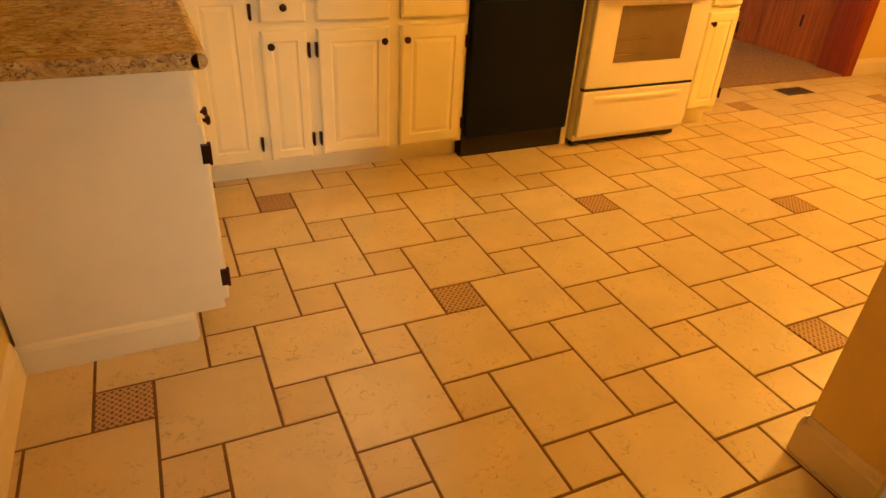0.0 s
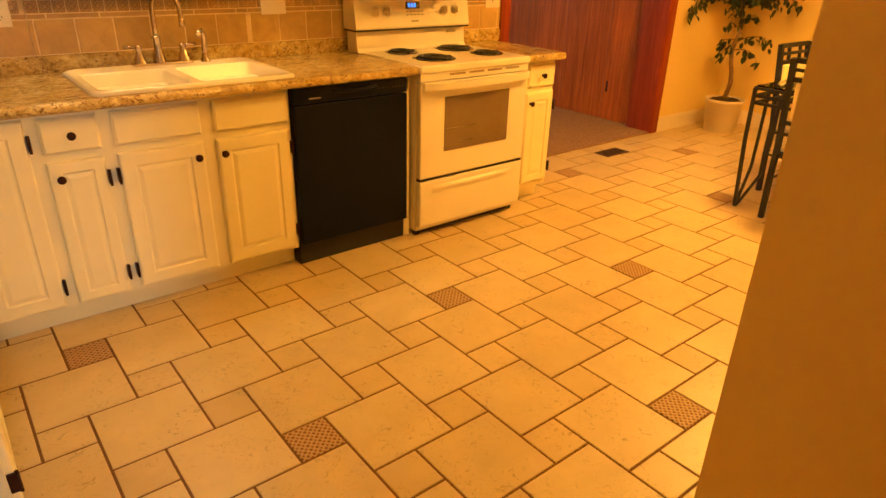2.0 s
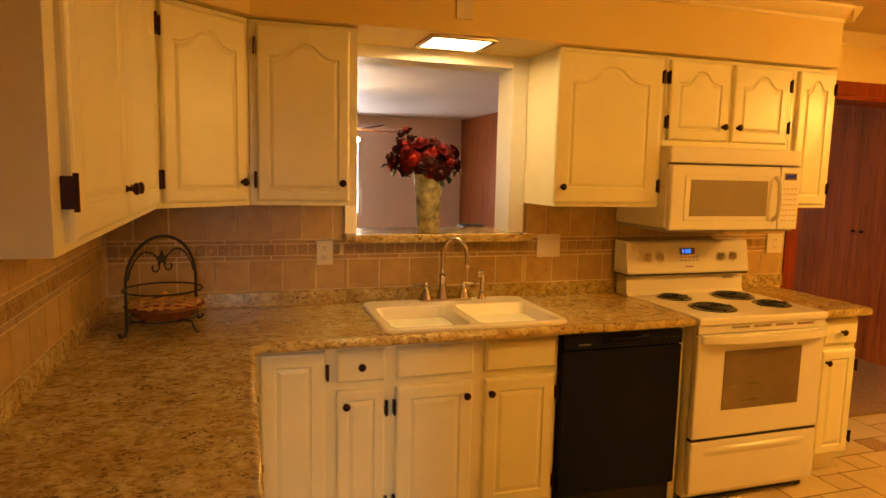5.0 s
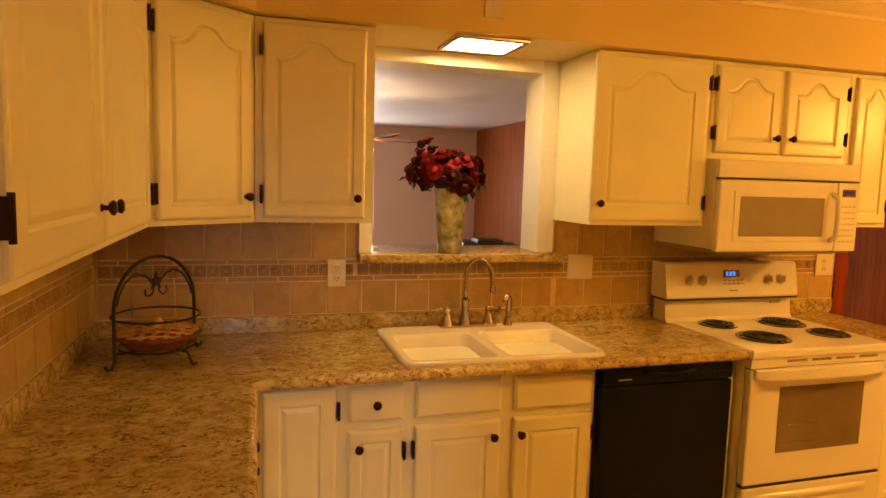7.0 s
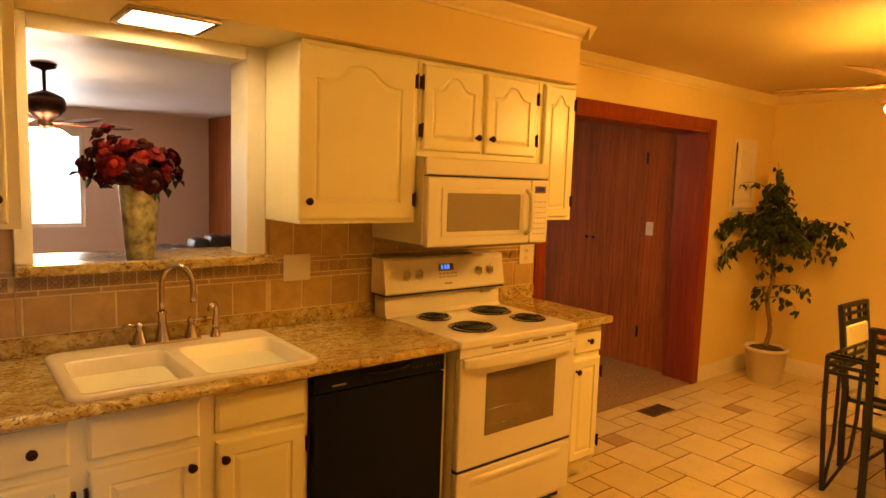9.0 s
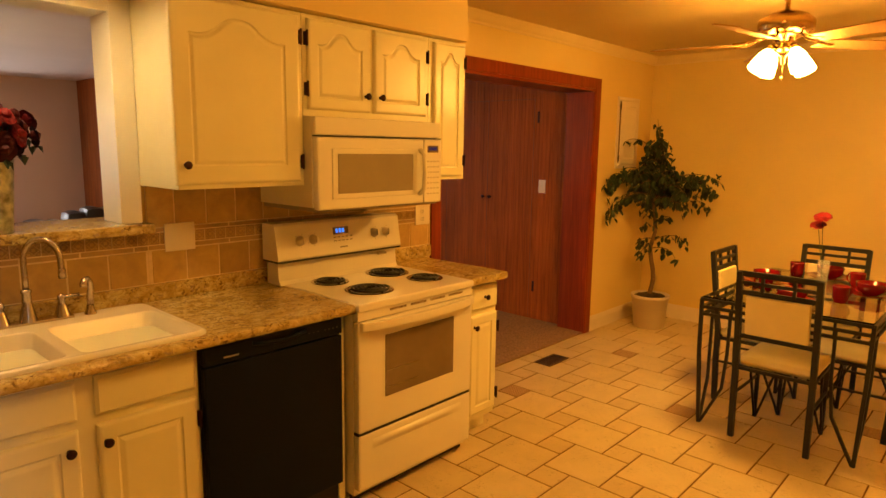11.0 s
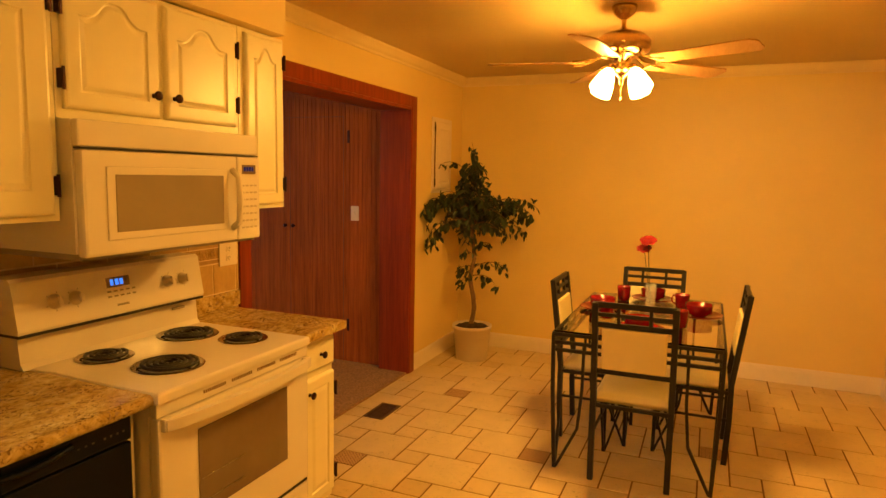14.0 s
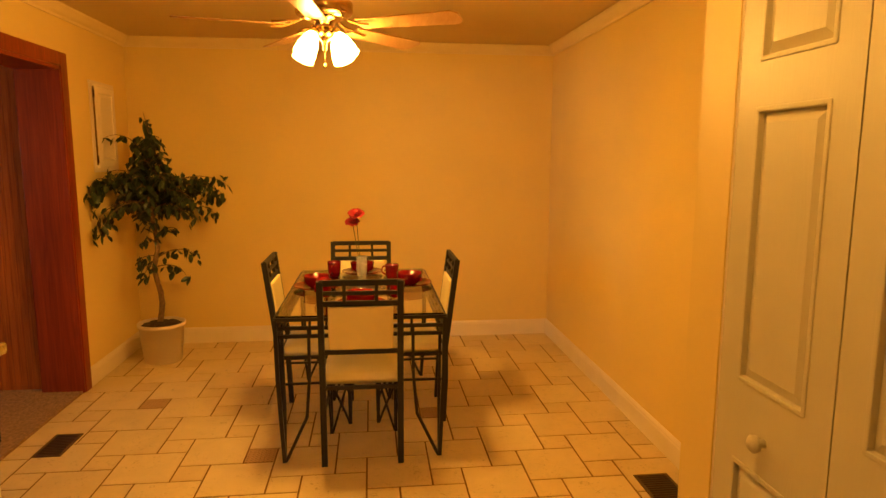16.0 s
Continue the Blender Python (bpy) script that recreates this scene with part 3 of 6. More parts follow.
def drawer(cab, m, x, z, w, h, with_knob=True):
    mm = m @ Matrix.Translation((x, 0, z))
    d = part("drawer", slab_front(w, h, mm), M["cabinet"], cab)
    if with_knob:
        knob(d, w / 2, h / 2, mm)
    return d


def base_body(cab, x0, x1, m, depth=0.60, toe=0.065):
    bm = bmesh.new()
    bx(bm, x0, x1, 0.0, depth - 0.003, 0.095, 0.874)
    bx(bm, x0, x1, toe, depth - 0.003, 0.0, 0.095)
    bm.transform(m)
    return part("body", bm, M["cabinet"], cab)


G = "kitchen base cabinets"
F = facing(0, -0.60, 0, 0)

c = thing("base_cabinet", (1.36, -0.60, 0), "white painted base cabinet with full-height door at the counter's corner", "cabinet", G)
base_body(c, 1.178, 1.505, F)
hung_door(c, F, 1.238, 0.110, 0.250, 0.745, None, 1)
c = thing("base_cabinet", (1.62, -0.60, 0), "narrow white painted base cabinet with a drawer over one raised-panel door", "cabinet", G)
base_body(c, 1.505, 1.745, F)
drawer(c, F, 1.530, 0.722, 0.195, 0.130)
hung_door(c, F, 1.530, 0.110, 0.195, 0.580, (0.036, 0.52), 1, rail=0.042)
c = thing("sink_cabinet", (2.12, -0.60, 0), "white painted sink base cabinet with two false fronts over doors", "cabinet", G)
base_body(c, 1.745, 2.504, F)
for x in (1.772, 2.158):
    mm = F @ Matrix.Translation((x, 0, 0.722))
    part("false_front", slab_front(0.332, 0.130, mm), M["cabinet"], c)
hung_door(c, F, 1.772, 0.110, 0.332, 0.580, (0.300, 0.52), -1)
hung_door(c, F, 2.158, 0.110, 0.332, 0.580, (0.024, 0.52), 1)
solid("filler_panel", box(3.132, 3.166, -0.60, -0.003, 0.0, 0.874, bev=0.002), M["cabinet"], "white painted filler strip between dishwasher and range", "cabinet")
c = thing("base_cabinet", (4.08, -0.60, 0), "white painted end base cabinet with drawer and door beside the range", "cabinet", G)
base_body(c, 3.938, 4.236, F)
drawer(c, F, 4.008, 0.722, 0.222, 0.130)
hung_door(c, F, 4.008, 0.130, 0.222, 0.560, (0.026, 0.50), 1, rail=0.045)

# run along the west wall
W = facing(1.180, 0, 0, 90)
c = thing("base_cabinet", (1.15, -1.42, 0), "white painted base cabinet with drawer, doors and plain end panel", "cabinet", G)
bm = bmesh.new()
bx(bm, -1.68, -1.152, 0.0, 0.57, 0.095, 0.874)
bx(bm, -1.68, -1.152, 0.088, 0.57, 0.0, 0.095)
bm.transform(W)
part("body", bm, M["cabinet"], c)
bm = bmesh.new()
extrude_profile(bm, [(0, 0), (0.012, 0), (0.012, 0.080), (0.008, 0.095), (0, 0.10)], (WX + 0.004, -1.68, 0), (1.085, -1.68, 0))
part("base_trim", bm, M["cabinet"], c)
drawer(c, W, -1.655, 0.722, 0.47, 0.130)
hung_door(c, W, -1.655, 0.110, 0.225, 0.580, (0.195, 0.52), -1, rail=0.045)
hung_door(c, W, -1.415, 0.110, 0.230, 0.580, (0.035, 0.52), 1, rail=0.045)
c = thing("base_cabinet", (1.15, -0.90, 0), "white painted base cabinet with a drawer over one raised-panel door", "cabinet", G)
bm = bmesh.new()
bx(bm, -1.150, -0.624, 0.0, 0.57, 0.095, 0.874)
bx(bm, -1.150, -0.624, 0.088, 0.57, 0.0, 0.095)
bm.transform(W)
part("body", bm, M["cabinet"], c)
drawer(c, W, -1.125, 0.722, 0.44, 0.130)
hung_door(c, W, -1.125, 0.110, 0.44, 0.580, (0.40, 0.52), -1)

# wall cabinets
G = "kitchen wall cabinets"
U = facing(0, -0.37, 1.41, 0)


def wall_body(cab, x0, x1, m, z0=0.0, z1=0.726, depth=0.366):
    bm = bmesh.new()
    bx(bm, x0, x1, 0.0, depth, z0, z1, bev=0.0015)
    bm.transform(m)
    return part("body", bm, M["cabinet"], cab)


c = thing("wall_cabinet", (1.43, -0.37, 1.41), "white painted wall cabinet with one cathedral raised-panel door beside the pass-through", "cabinet", G)
wall_body(c, 1.218, 1.648, U)
hung_door(c, U, 1.246, 0.018, 0.368, 0.690, (0.338, 0.075), -1, 0.056, 0.043, 0.020)
c = thing("wall_cabinet", (2.84, -0.37, 1.41), "wide white painted wall cabinet with one cathedral raised-panel door", "cabinet", G)
wall_body(c, 2.577, 3.138, U)
hung_door(c, U, 2.577 - 0.018, 0.018, 0.556, 0.690, (0.040, 0.075), 1, 0.070, 0.070, -0.012)
c = thing("wall_cabinet", (3.52, -0.37, 1.71), "short white painted wall cabinet with paired cathedral doors above the microwave", "cabinet", G)
wall_body(c, 3.140, 3.914, U, 0.300)
hung_door(c, U, 3.160, 0.328, 0.350, 0.380, (0.318, 0.072), -1, 0.058, 0.05, -0.004)
hung_door(c, U, 3.536, 0.328, 0.350, 0.380, (0.032, 0.072), 1, 0.058, 0.05, -0.004)
c = thing("wall_cabinet", (4.06, -0.37, 1.41), "narrow white painted wall cabinet with one cathedral door beside the doorway", "cabinet", G)
wall_body(c, 3.916, 4.206, U)
hung_door(c, U, 3.945, 0.018, 0.236, 0.690, None, 1, 0.050, 0.045)

# corner cabinet set across the corner
ang = math.degrees(math.atan2(0.25, 0.315))
Dg = facing(0.900, -0.620, 1.41, ang)
c = thing("corner_wall_cabinet", (0.92, -0.32, 1.41), "white painted wall cabinet set diagonally across the corner, one cathedral door", "cabinet", G)
bm = bmesh.new()
prism(bm, [(0.604, -0.620), (0.900, -0.620), (1.216, -0.370), (1.216, -0.004), (0.604, -0.004)], 1.41, 2.136)
part("body", bm, M["cabinet"], c)
hung_door(c, Dg, 0.022, 0.018, 0.358, 0.690, (0.330, 0.075), -1, 0.056, 0.045, 0.018)

Wu = facing(0.900, 0, 1.41, 90)
c = thing("wall_cabinet", (0.90, -1.26, 1.41), "white painted wall cabinet with paired cathedral doors above the long counter", "cabinet", G)
bm = bmesh.new()
bx(bm, -1.90, -0.622, 0.0, 0.296, 0.0, 0.726, bev=0.0015)
bm.transform(Wu)
part("body", bm, M["cabinet"], c)
hung_door(c, Wu, -1.835, 0.018, 0.528, 0.690, (0.496, 0.075), -1, 0.070, 0.060, 0.010)
hung_door(c, Wu, -1.295, 0.018, 0.605, 0.690, (0.030, 0.075), 1, 0.070, 0.060, 0.010)

# ---------------------------------------------------------------- counters
CT0, CT1 = 0.8755, 0.915
c = thing("countertop", (1.9, -0.3, CT0), "speckled beige and brown stone-look laminate worktop with a rounded front edge", "countertop")
bm = bmesh.new()
prism(bm, [(WX + 0.002, -1.80), (1.200, -1.80), (1.200, -0.715), (1.240, -0.662), (3.172, -0.655), (3.172, -0.002), (2.515, -0.002),
           (2.515, -0.600), (1.752, -0.600), (1.752, -0.002), (WX + 0.002, -0.002)], CT0, CT1)
part("worktop", bm, M["laminate"], c)
part("worktop_strip", box(1.752, 2.515, -0.110, -0.002, CT0, CT1), M["laminate"], c)
bm = bmesh.new()
bx(bm, WX + 0.020, 3.172, -0.020, -0.002, CT1, 0.986, bev=0.004)
bx(bm, WX + 0.002, WX + 0.020, -1.80, -0.002, CT1, 0.986, bev=0.004)
part("backsplash_strip", bm, M["laminate"], c)
bm = bmesh.new()
tube(bm, [(1.202, -1.80, 0.8955), (1.202, -0.722, 0.8955), (1.212, -0.694, 0.8955), (1.236, -0.669, 0.8955), (1.262, -0.660, 0.8955), (3.172, -0.660, 0.8955)], 0.0196, 14)
part("front_edge", bm, M["laminate"], c)
c = thing("countertop", (4.1, -0.3, CT0), "short speckled laminate worktop at the end beside the range", "countertop")
bm = bmesh.new()
bx(bm, 3.930, 4.262, -0.665, -0.002, CT0, CT1, bev=0.010)
part("worktop", bm, M["laminate"], c)
part("backsplash_strip", box(3.930, 4.320, -0.020, -0.002, CT1, 0.986, bev=0.004), M["laminate"], c)

# ---------------------------------------------------------------- sink and tap
c = thing("sink", (2.13, -0.34, 0.915), "ivory enamelled double-bowl drop-in sink in the laminate worktop", "sink")


def sink_mesh():
    bm = bmesh.new()
    xs = [1.722, 1.765, 1.790, 2.080, 2.105, 2.150, 2.175, 2.480, 2.500, 2.545]
    X0, X1, Y0, Y1 = 1.722, 2.545, -0.632, -0.062
    n = 6

    def loop(x0, x1, y0, y1, r, z):
        out = []
        for cx, cy, a0 in ((x1 - r, y1 - r, 0), (x0 + r, y1 - r, 90), (x0 + r, y0 + r, 180), (x1 - r, y0 + r, 270)):
            for i in range(n + 1):
                a = radians(a0 + 90 * i / n)
                out.append(bm.verts.new((cx + r * math.cos(a), cy + r * math.sin(a), z)))
        return out

    def skin(a, b):
        k = len(a)
        for i in range(k):
            j = (i + 1) % k
            bm.faces.new((a[i], a[j], b[j], b[i]))
    outer = [loop(X0 - 0.002, X1 + 0.002, Y0 - 0.002, Y1 + 0.002, 0.05, 0.9155), loop(X0, X1, Y0, Y1, 0.05, 0.926), loop(X0 + 0.012, X1 - 0.012, Y0 + 0.012, Y1 - 0.012, 0.045, 0.932)]
    skin(outer[0], outer[1])
    skin(outer[1], outer[2])
    rims = []
    for x0, x1 in ((1.758, 2.100), (2.138, 2.516)):
        y0, y1 = -0.606, -0.215
        rg = [loop(x0, x1, y0, y1, 0.036, 0.931), loop(x0 + 0.006, x1 - 0.006, y0 + 0.006, y1 - 0.006, 0.034, 0.925),
              loop(x0 + 0.018, x1 - 0.018, y0 + 0.018, y1 - 0.018, 0.045, 0.775), loop(x0 + 0.045, x1 - 0.045, y0 + 0.045, y1 - 0.045, 0.05, 0.745)]
        for a, b in zip(rg, rg[1:]):
            skin(a, b)
        bm.faces.new(rg[-1])
        rims.append(rg[0])
    edges = []
    for lp in [outer[2]] + rims:
        k = len(lp)
        for i in range(k):
            e = bm.edges.get((lp[i], lp[(i + 1) % k]))
            edges.append(e)
    bmesh.ops.triangle_fill(bm, use_beauty=True, use_dissolve=False, edges=edges)
    bmesh.ops.recalc_face_normals(bm, faces=bm.faces[:])
    for f in bm.faces:
        f.smooth = len(f.verts) == 4
    return bm


part("basin", sink_mesh(), M["sink"], c)
for x in (1.93, 2.32):
    bm = bmesh.new()
    lathe(bm, [(0.0001, 0.002), (0.030, 0.003), (0.040, 0.004), (0.043, 0.0)], (x, -0.40, 0.746), 20)
    part("drain", bm, M["nickel"], c, "brushed nickel drain strainer")

c = thing("kitchen_tap", (2.13, -0.115, 0.932), "brushed nickel gooseneck kitchen tap with two lever handles", "tap")
bm = bmesh.new()
bx(bm, 2.000, 2.262, -0.142, -0.088, 0.932, 0.944, bev=0.005)
part("base_plate", bm, M["nickel"], c)
bm = bmesh.new()
lathe(bm, [(0.030, 0), (0.026, 0.02), (0.017, 0.06), (0.015, 0.10), (0.018, 0.104), (0.018, 0.112), (0.012, 0.116)], (2.118, -0.115, 0.943), 20)
pts = [(2.118, -0.115, 1.04), (2.118, -0.115, 1.10), (2.118, -0.115, 1.14)]
for i in range(19):
    a = math.pi - math.pi * i / 18
    pts.append((2.164 + 0.046 * math.cos(a), -0.158 - 0.043 * math.cos(a), 1.165 + 0.075 * math.sin(a)))
pts += [(2.211, -0.202, 1.14), (2.212, -0.203, 1.118)]
tube(bm, pts, 0.0105, 14)
lathe(bm, [(0.0001, -0.012), (0.013, -0.012), (0.013, 0.018), (0.011, 0.024)], (2.212, -0.203, 1.112), 16)
part("spout", bm, M["nickel"], c)
for x, s in ((2.035, -1), (2.228, 1)):
    bm = bmesh.new()
    lathe(bm, [(0.028, 0), (0.025, 0.010), (0.015, 0.042), (0.011, 0.056), (0.015, 0.061), (0.014, 0.074), (0.008, 0.080), (0.0001, 0.083)], (x, -0.115, 0.943), 16)
    tube(bm, [(x, -0.115, 1.010), (x + s * 0.03, -0.112, 1.014), (x + s * 0.062, -0.110, 1.013)], [0.007, 0.006, 0.007], 8)
    part("handle", bm, M["nickel"], c)
c = thing("side_sprayer", (2.325, -0.115, 0.932), "brushed nickel side sprayer standing beside the tap", "sprayer")
bm = bmesh.new()
lathe(bm, [(0.022, 0), (0.020, 0.008), (0.014, 0.020), (0.013, 0.035)], (2.325, -0.115, 0.932), 16)
part("holder", bm, M["nickel"], c)
bm = bmesh.new()
tube(bm, [(2.325, -0.115, 0.960), (2.327, -0.115, 1.000), (2.329, -0.118, 1.035), (2.326, -0.123, 1.058), (2.316, -0.131, 1.071), (2.304, -0.140, 1.068), (2.297, -0.146, 1.056), (2.296, -0.147, 1.046)],
     [0.0115, 0.0135, 0.0125, 0.0115, 0.0115, 0.0125, 0.0145, 0.0135], 12)
part("spray_head", bm, M["nickel"], c)

# ---------------------------------------------------------------- dishwasher
c = thing("dishwasher", (2.81, -0.62, 0), "black glossy built-in dishwasher under the laminate worktop", "dishwasher")
part("body", box(2.510, 3.128, -0.598, -0.01, 0.0, 0.868), M["black"], c)
part("door_panel", box(2.513, 3.126, -0.638, -0.600, 0.115, 0.790, bev=0.006), M["black_gloss"], c)
bm = bmesh.new()
bx(bm, 2.513, 3.126, -0.640, -0.600, 0.796, 0.866, bev=0.007)
tube(bm, [(2.70, -0.641, 0.846), (2.76, -0.650, 0.838), (2.82, -0.653, 0.835), (2.88, -0.650, 0.838), (2.94, -0.641, 0.846)], 0.008, 8)
part("control_panel", bm, M["black_gloss"], c, "black control strip with a shallow handle")
bm = bmesh.new()
bx(bm, 2.585, 2.645, -0.6415, -0.640, 0.815, 0.821)
part("badge", bm, M["grey_plastic"], c, "small grey maker's badge")
bm = bmesh.new()
for i in range(3):
    bx(bm, 2.955 + 0.022 * i, 2.962 + 0.022 * i, -0.6415, -0.640, 0.828, 0.832)
for i in range(4):
    bx(bm, 3.035 + 0.020 * i, 3.041 + 0.020 * i, -0.6415, -0.640, 0.826, 0.832)
tagged(part("print_marks", bm, M["dark_print"], c, "small grey printed marks"), kind="stuff")
part("toe_panel", box(2.515, 3.124, -0.575, -0.560, 0.004, 0.108, bev=0.002), M["black"], c)

# ---------------------------------------------------------------- range
RX0, RX1, RY = 3.172, 3.926, -0.690
c = thing("electric_range", (3.55, -0.66, 0), "white freestanding electric range with four coil burners", "range")
part("body", box(RX0 + 0.004, RX1 - 0.004, -0.650, -0.02, 0.03, 0.886), M["enamel"], c)
bm = bmesh.new()
prism(bm, [(RX0, RY - 0.006), (RX1, RY - 0.006), (RX1, -0.02), (RX0, -0.02)], 0.888, 0.920, bev=0.010)
part("cooktop", bm, M["enamel"], c)
# oven door
d = part("oven_door", box(RX0 + 0.002, RX1 - 0.002, RY, -0.652, 0.335, 0.838, bev=0.010), M["enamel"], c)
bm = bmesh.new()
bx(bm, 3.328, 3.783, RY - 0.003, RY + 0.002, 0.470, 0.757, bev=0.0012)
part("window", bm, M["oven_glass"], d, "dark oven window")
bm = bmesh.new()
tube(bm, [(3.335, RY - 0.0045, 0.590), (3.545, RY - 0.0045, 0.590)], 0.0014, 5)
part("rack", bm, M["chrome"], d, "thin chrome rack bar")
bm = bmesh.new()
tube(bm, [(3.335, RY - 0.0045, 0.512), (3.535, RY - 0.0045, 0.512)], 0.0014, 5)
part("rack", bm, M["chrome"], d, "thin chrome rack bar")
bm = bmesh.new()
bow = [(3.19 + 0.718 * i / 16, RY - 0.012 - 0.040 * math.sin(math.pi * i / 16) ** 0.6, 0.822) for i in range(17)]
tube(bm, bow, 0.0, flat=(0.012, 0.017))
bx(bm, 3.183, 3.215, RY - 0.020, RY + 0.004, 0.800, 0.842, bev=0.005)
bx(bm, 3.883, 3.915, RY - 0.020, RY + 0.004, 0.800, 0.842, bev=0.005)
part("handle", bm, M["enamel"], d, "white bowed handle")
bm = bmesh.new()
bx(bm, RX0 + 0.002, RX1 - 0.002, RY + 0.004, -0.652, 0.842, 0.886, bev=0.004)
part("vent_trim", bm, M["enamel"], c)
bm = bmesh.new()
for a in (3.360, 3.490, 3.620, 3.750):
    for i in range(11):
        bx(bm, a + i * 0.0095, a + i * 0.0095 + 0.005, RY + 0.0025, RY + 0.0045, 0.862, 0.873)
tagged(part("vent_slots", bm, M["grout"], c, "groups of dark vent slots"), kind="stuff")
dr = part("storage_drawer", box(RX0 + 0.002, RX1 - 0.002, RY, -0.652, 0.062, 0.322, bev=0.010), M["enamel"], c)
bm = bmesh.new()
# a long shallow swelling that fades out at both ends
rings = []
for i in range(25):
    k = max(0.05, math.sin(math.pi * i / 24) ** 0.5)
    prof = [(0, 0.0), (0.003 * k, 0.008), (0.010 * k, 0.020), (0.013 * k, 0.030), (0.011 * k, 0.038), (0.004 * k, 0.044), (0, 0.046)]
    rings.append([bm.verts.new((3.25 + 0.60 * i / 24, RY - o, 0.245 + up)) for o, up in prof])
for a, b in zip(rings, rings[1:]):
    for i in range(len(a) - 1):
        bm.faces.new((a[i], a[i + 1], b[i + 1], b[i])).smooth = True
bmesh.ops.recalc_face_normals(bm, faces=bm.faces[:])
part("finger_pull", bm, M["enamel"], dr, "rounded finger pull")
part("gap_strip", box(RX0 + 0.004, RX1 - 0.004, RY + 0.006, -0.652, 0.322, 0.335), M["black"], c)
bm = bmesh.new()
for x, y in ((3.20, -0.62), (3.90, -0.62), (3.20, -0.08), (3.90, -0.08)):
    bx(bm, x - 0.015, x + 0.015, y - 0.015, y + 0.015, 0.0, 0.03)
bx(bm, RX0 + 0.02, RX1 - 0.02, -0.640, -0.630, 0.01, 0.06)
tagged(part("feet", bm, M["black"], c), kind="stuff")
# backguard
bm = bmesh.new()
prof = [(0.0, 0.0), (0.115, 0.0), (0.100, 0.020), (0.090, 0.112), (0.0, 0.112)]
extrude_profile(bm, prof, (3.150, -0.035, 0.918), (3.912, -0.035, 0.918))
part("back_riser", bm, M["enamel"], c)
part("shadow_gap", box(3.130, 3.916, -0.1655, -0.036, 1.0285, 1.0378), M["black"], c)
bm = bmesh.new()
prof = [(0.0, 0.0), (0.128, 0.0), (0.132, 0.010), (0.104, 0.165), (0.090, 0.176), (0.0, 0.176)]
extrude_profile(bm, prof, (3.128, -0.035, 1.038), (3.918, -0.035, 1.038))
g = part("control_panel", bm, M["enamel"], c)
TL = math.degrees(math.atan2(0.028, 0.155))


def on_guard(x, up):
    """A frame on the sloping control panel: its z looks out of it."""
    f = (up - 0.010) / 0.155
    return Matrix.Translation((x, -0.035 - 0.132 + 0.028 * f - 0.0005, 1.038 + up)) @ Matrix.Rotation(radians(90 - TL), 4, "X")


for x in (3.262, 3.338, 3.735, 3.815):
    bm = bmesh.new()
    lathe(bm, [(0.025, 0), (0.025, 0.004), (0.019, 0.006), (0.017, 0.024), (0.0001, 0.026)], n=20, m=on_guard(x, 0.088))
    bx(bm, -0.004, 0.004, -0.016, 0.016, 0.024, 0.034, bev=0.002, m=on_guard(x, 0.088))
    part("control_knob", bm, M["bisque"], g, "round white control knob")
bm = bmesh.new()
bx(bm, 3.462 - 3.5, 3.560 - 3.5, -0.018, 0.018, 0.0, 0.002, m=on_guard(3.5, 0.118))
part("display_surround", bm, M["oven_glass"], g, "dark clock surround")
bm = bmesh.new()
bx(bm, -0.030, -0.018, -0.011, 0.011, 0.002, 0.003, m=on_guard(3.508, 0.118))
bx(bm, -0.010, 0.004, -0.011, 0.011, 0.002, 0.003, m=on_guard(3.508, 0.118))
bx(bm, 0.010, 0.024, -0.011, 0.011, 0.002, 0.003, m=on_guard(3.508, 0.118))
part("display", bm, M["display_blue"], g, "blue lit clock digits")
bm = bmesh.new()
for i in range(5):
    for j in range(2):
        bx(bm, -0.008, 0.008, -0.003, 0.003, 0, 0.0012, m=on_guard(3.470 + 0.026 * i, 0.068 + 0.018 * j))
for x in (3.262, 3.338, 3.735, 3.815):
    for a in range(5):
        bx(bm, -0.003, 0.003, -0.001, 0.001, 0, 0.001, m=on_guard(x, 0.088) @ Matrix.Rotation(a * 1.2, 4, "Z") @ Matrix.Translation((0.031, 0, 0)))
bx(bm, -0.025, 0.025, -0.004, 0.004, 0, 0.0012, m=on_guard(3.52, 0.035))
tagged(part("print_marks", bm, M["grey_plastic"], g, "small grey printed marks and buttons"), kind="stuff")
part("maker_plate", box(3.775, 3.835, -0.141, -0.1335, 0.998, 1.008), M["grey_plastic"], c, "small grey maker's plate")


def burner(x, y, r):
    b = bmesh.new()
    lathe(b, [(r + 0.018, 0.002), (r + 0.014, 0.005), (r + 0.004, 0.003), (r - 0.01, -0.001), (0.0001, -0.003)], (x, y, 0.9195), 32)
    o = part("drip_pan", b, M["dull_chrome"], c, "chrome drip pan")
    b = bmesh.new()
    pts = []
    turns = 4 if r > 0.09 else 3
    for i in range(turns * 22 + 1):
        a = 2 * math.pi * i / 22
        rr = 0.016 + (r - 0.020) * i / (turns * 22)
        pts.append((x + rr * math.cos(a), y + rr * math.sin(a), 0.929))
    tube(b, pts, 0.0058, 6)
    for k in range(3):
        a = 2 * math.pi * k / 3 + 0.5
        tube(b, [(x, y, 0.923), (x + r * math.cos(a), y + r * math.sin(a), 0.923)], 0.003, 5)
    part("coil", b, M["black_metal"], o, "black electric coil")


for b_ in ((3.375, -0.235, 0.076), (3.400, -0.500, 0.098), (3.735, -0.255, 0.098), (3.780, -0.490, 0.076)):
    burner(*b_)

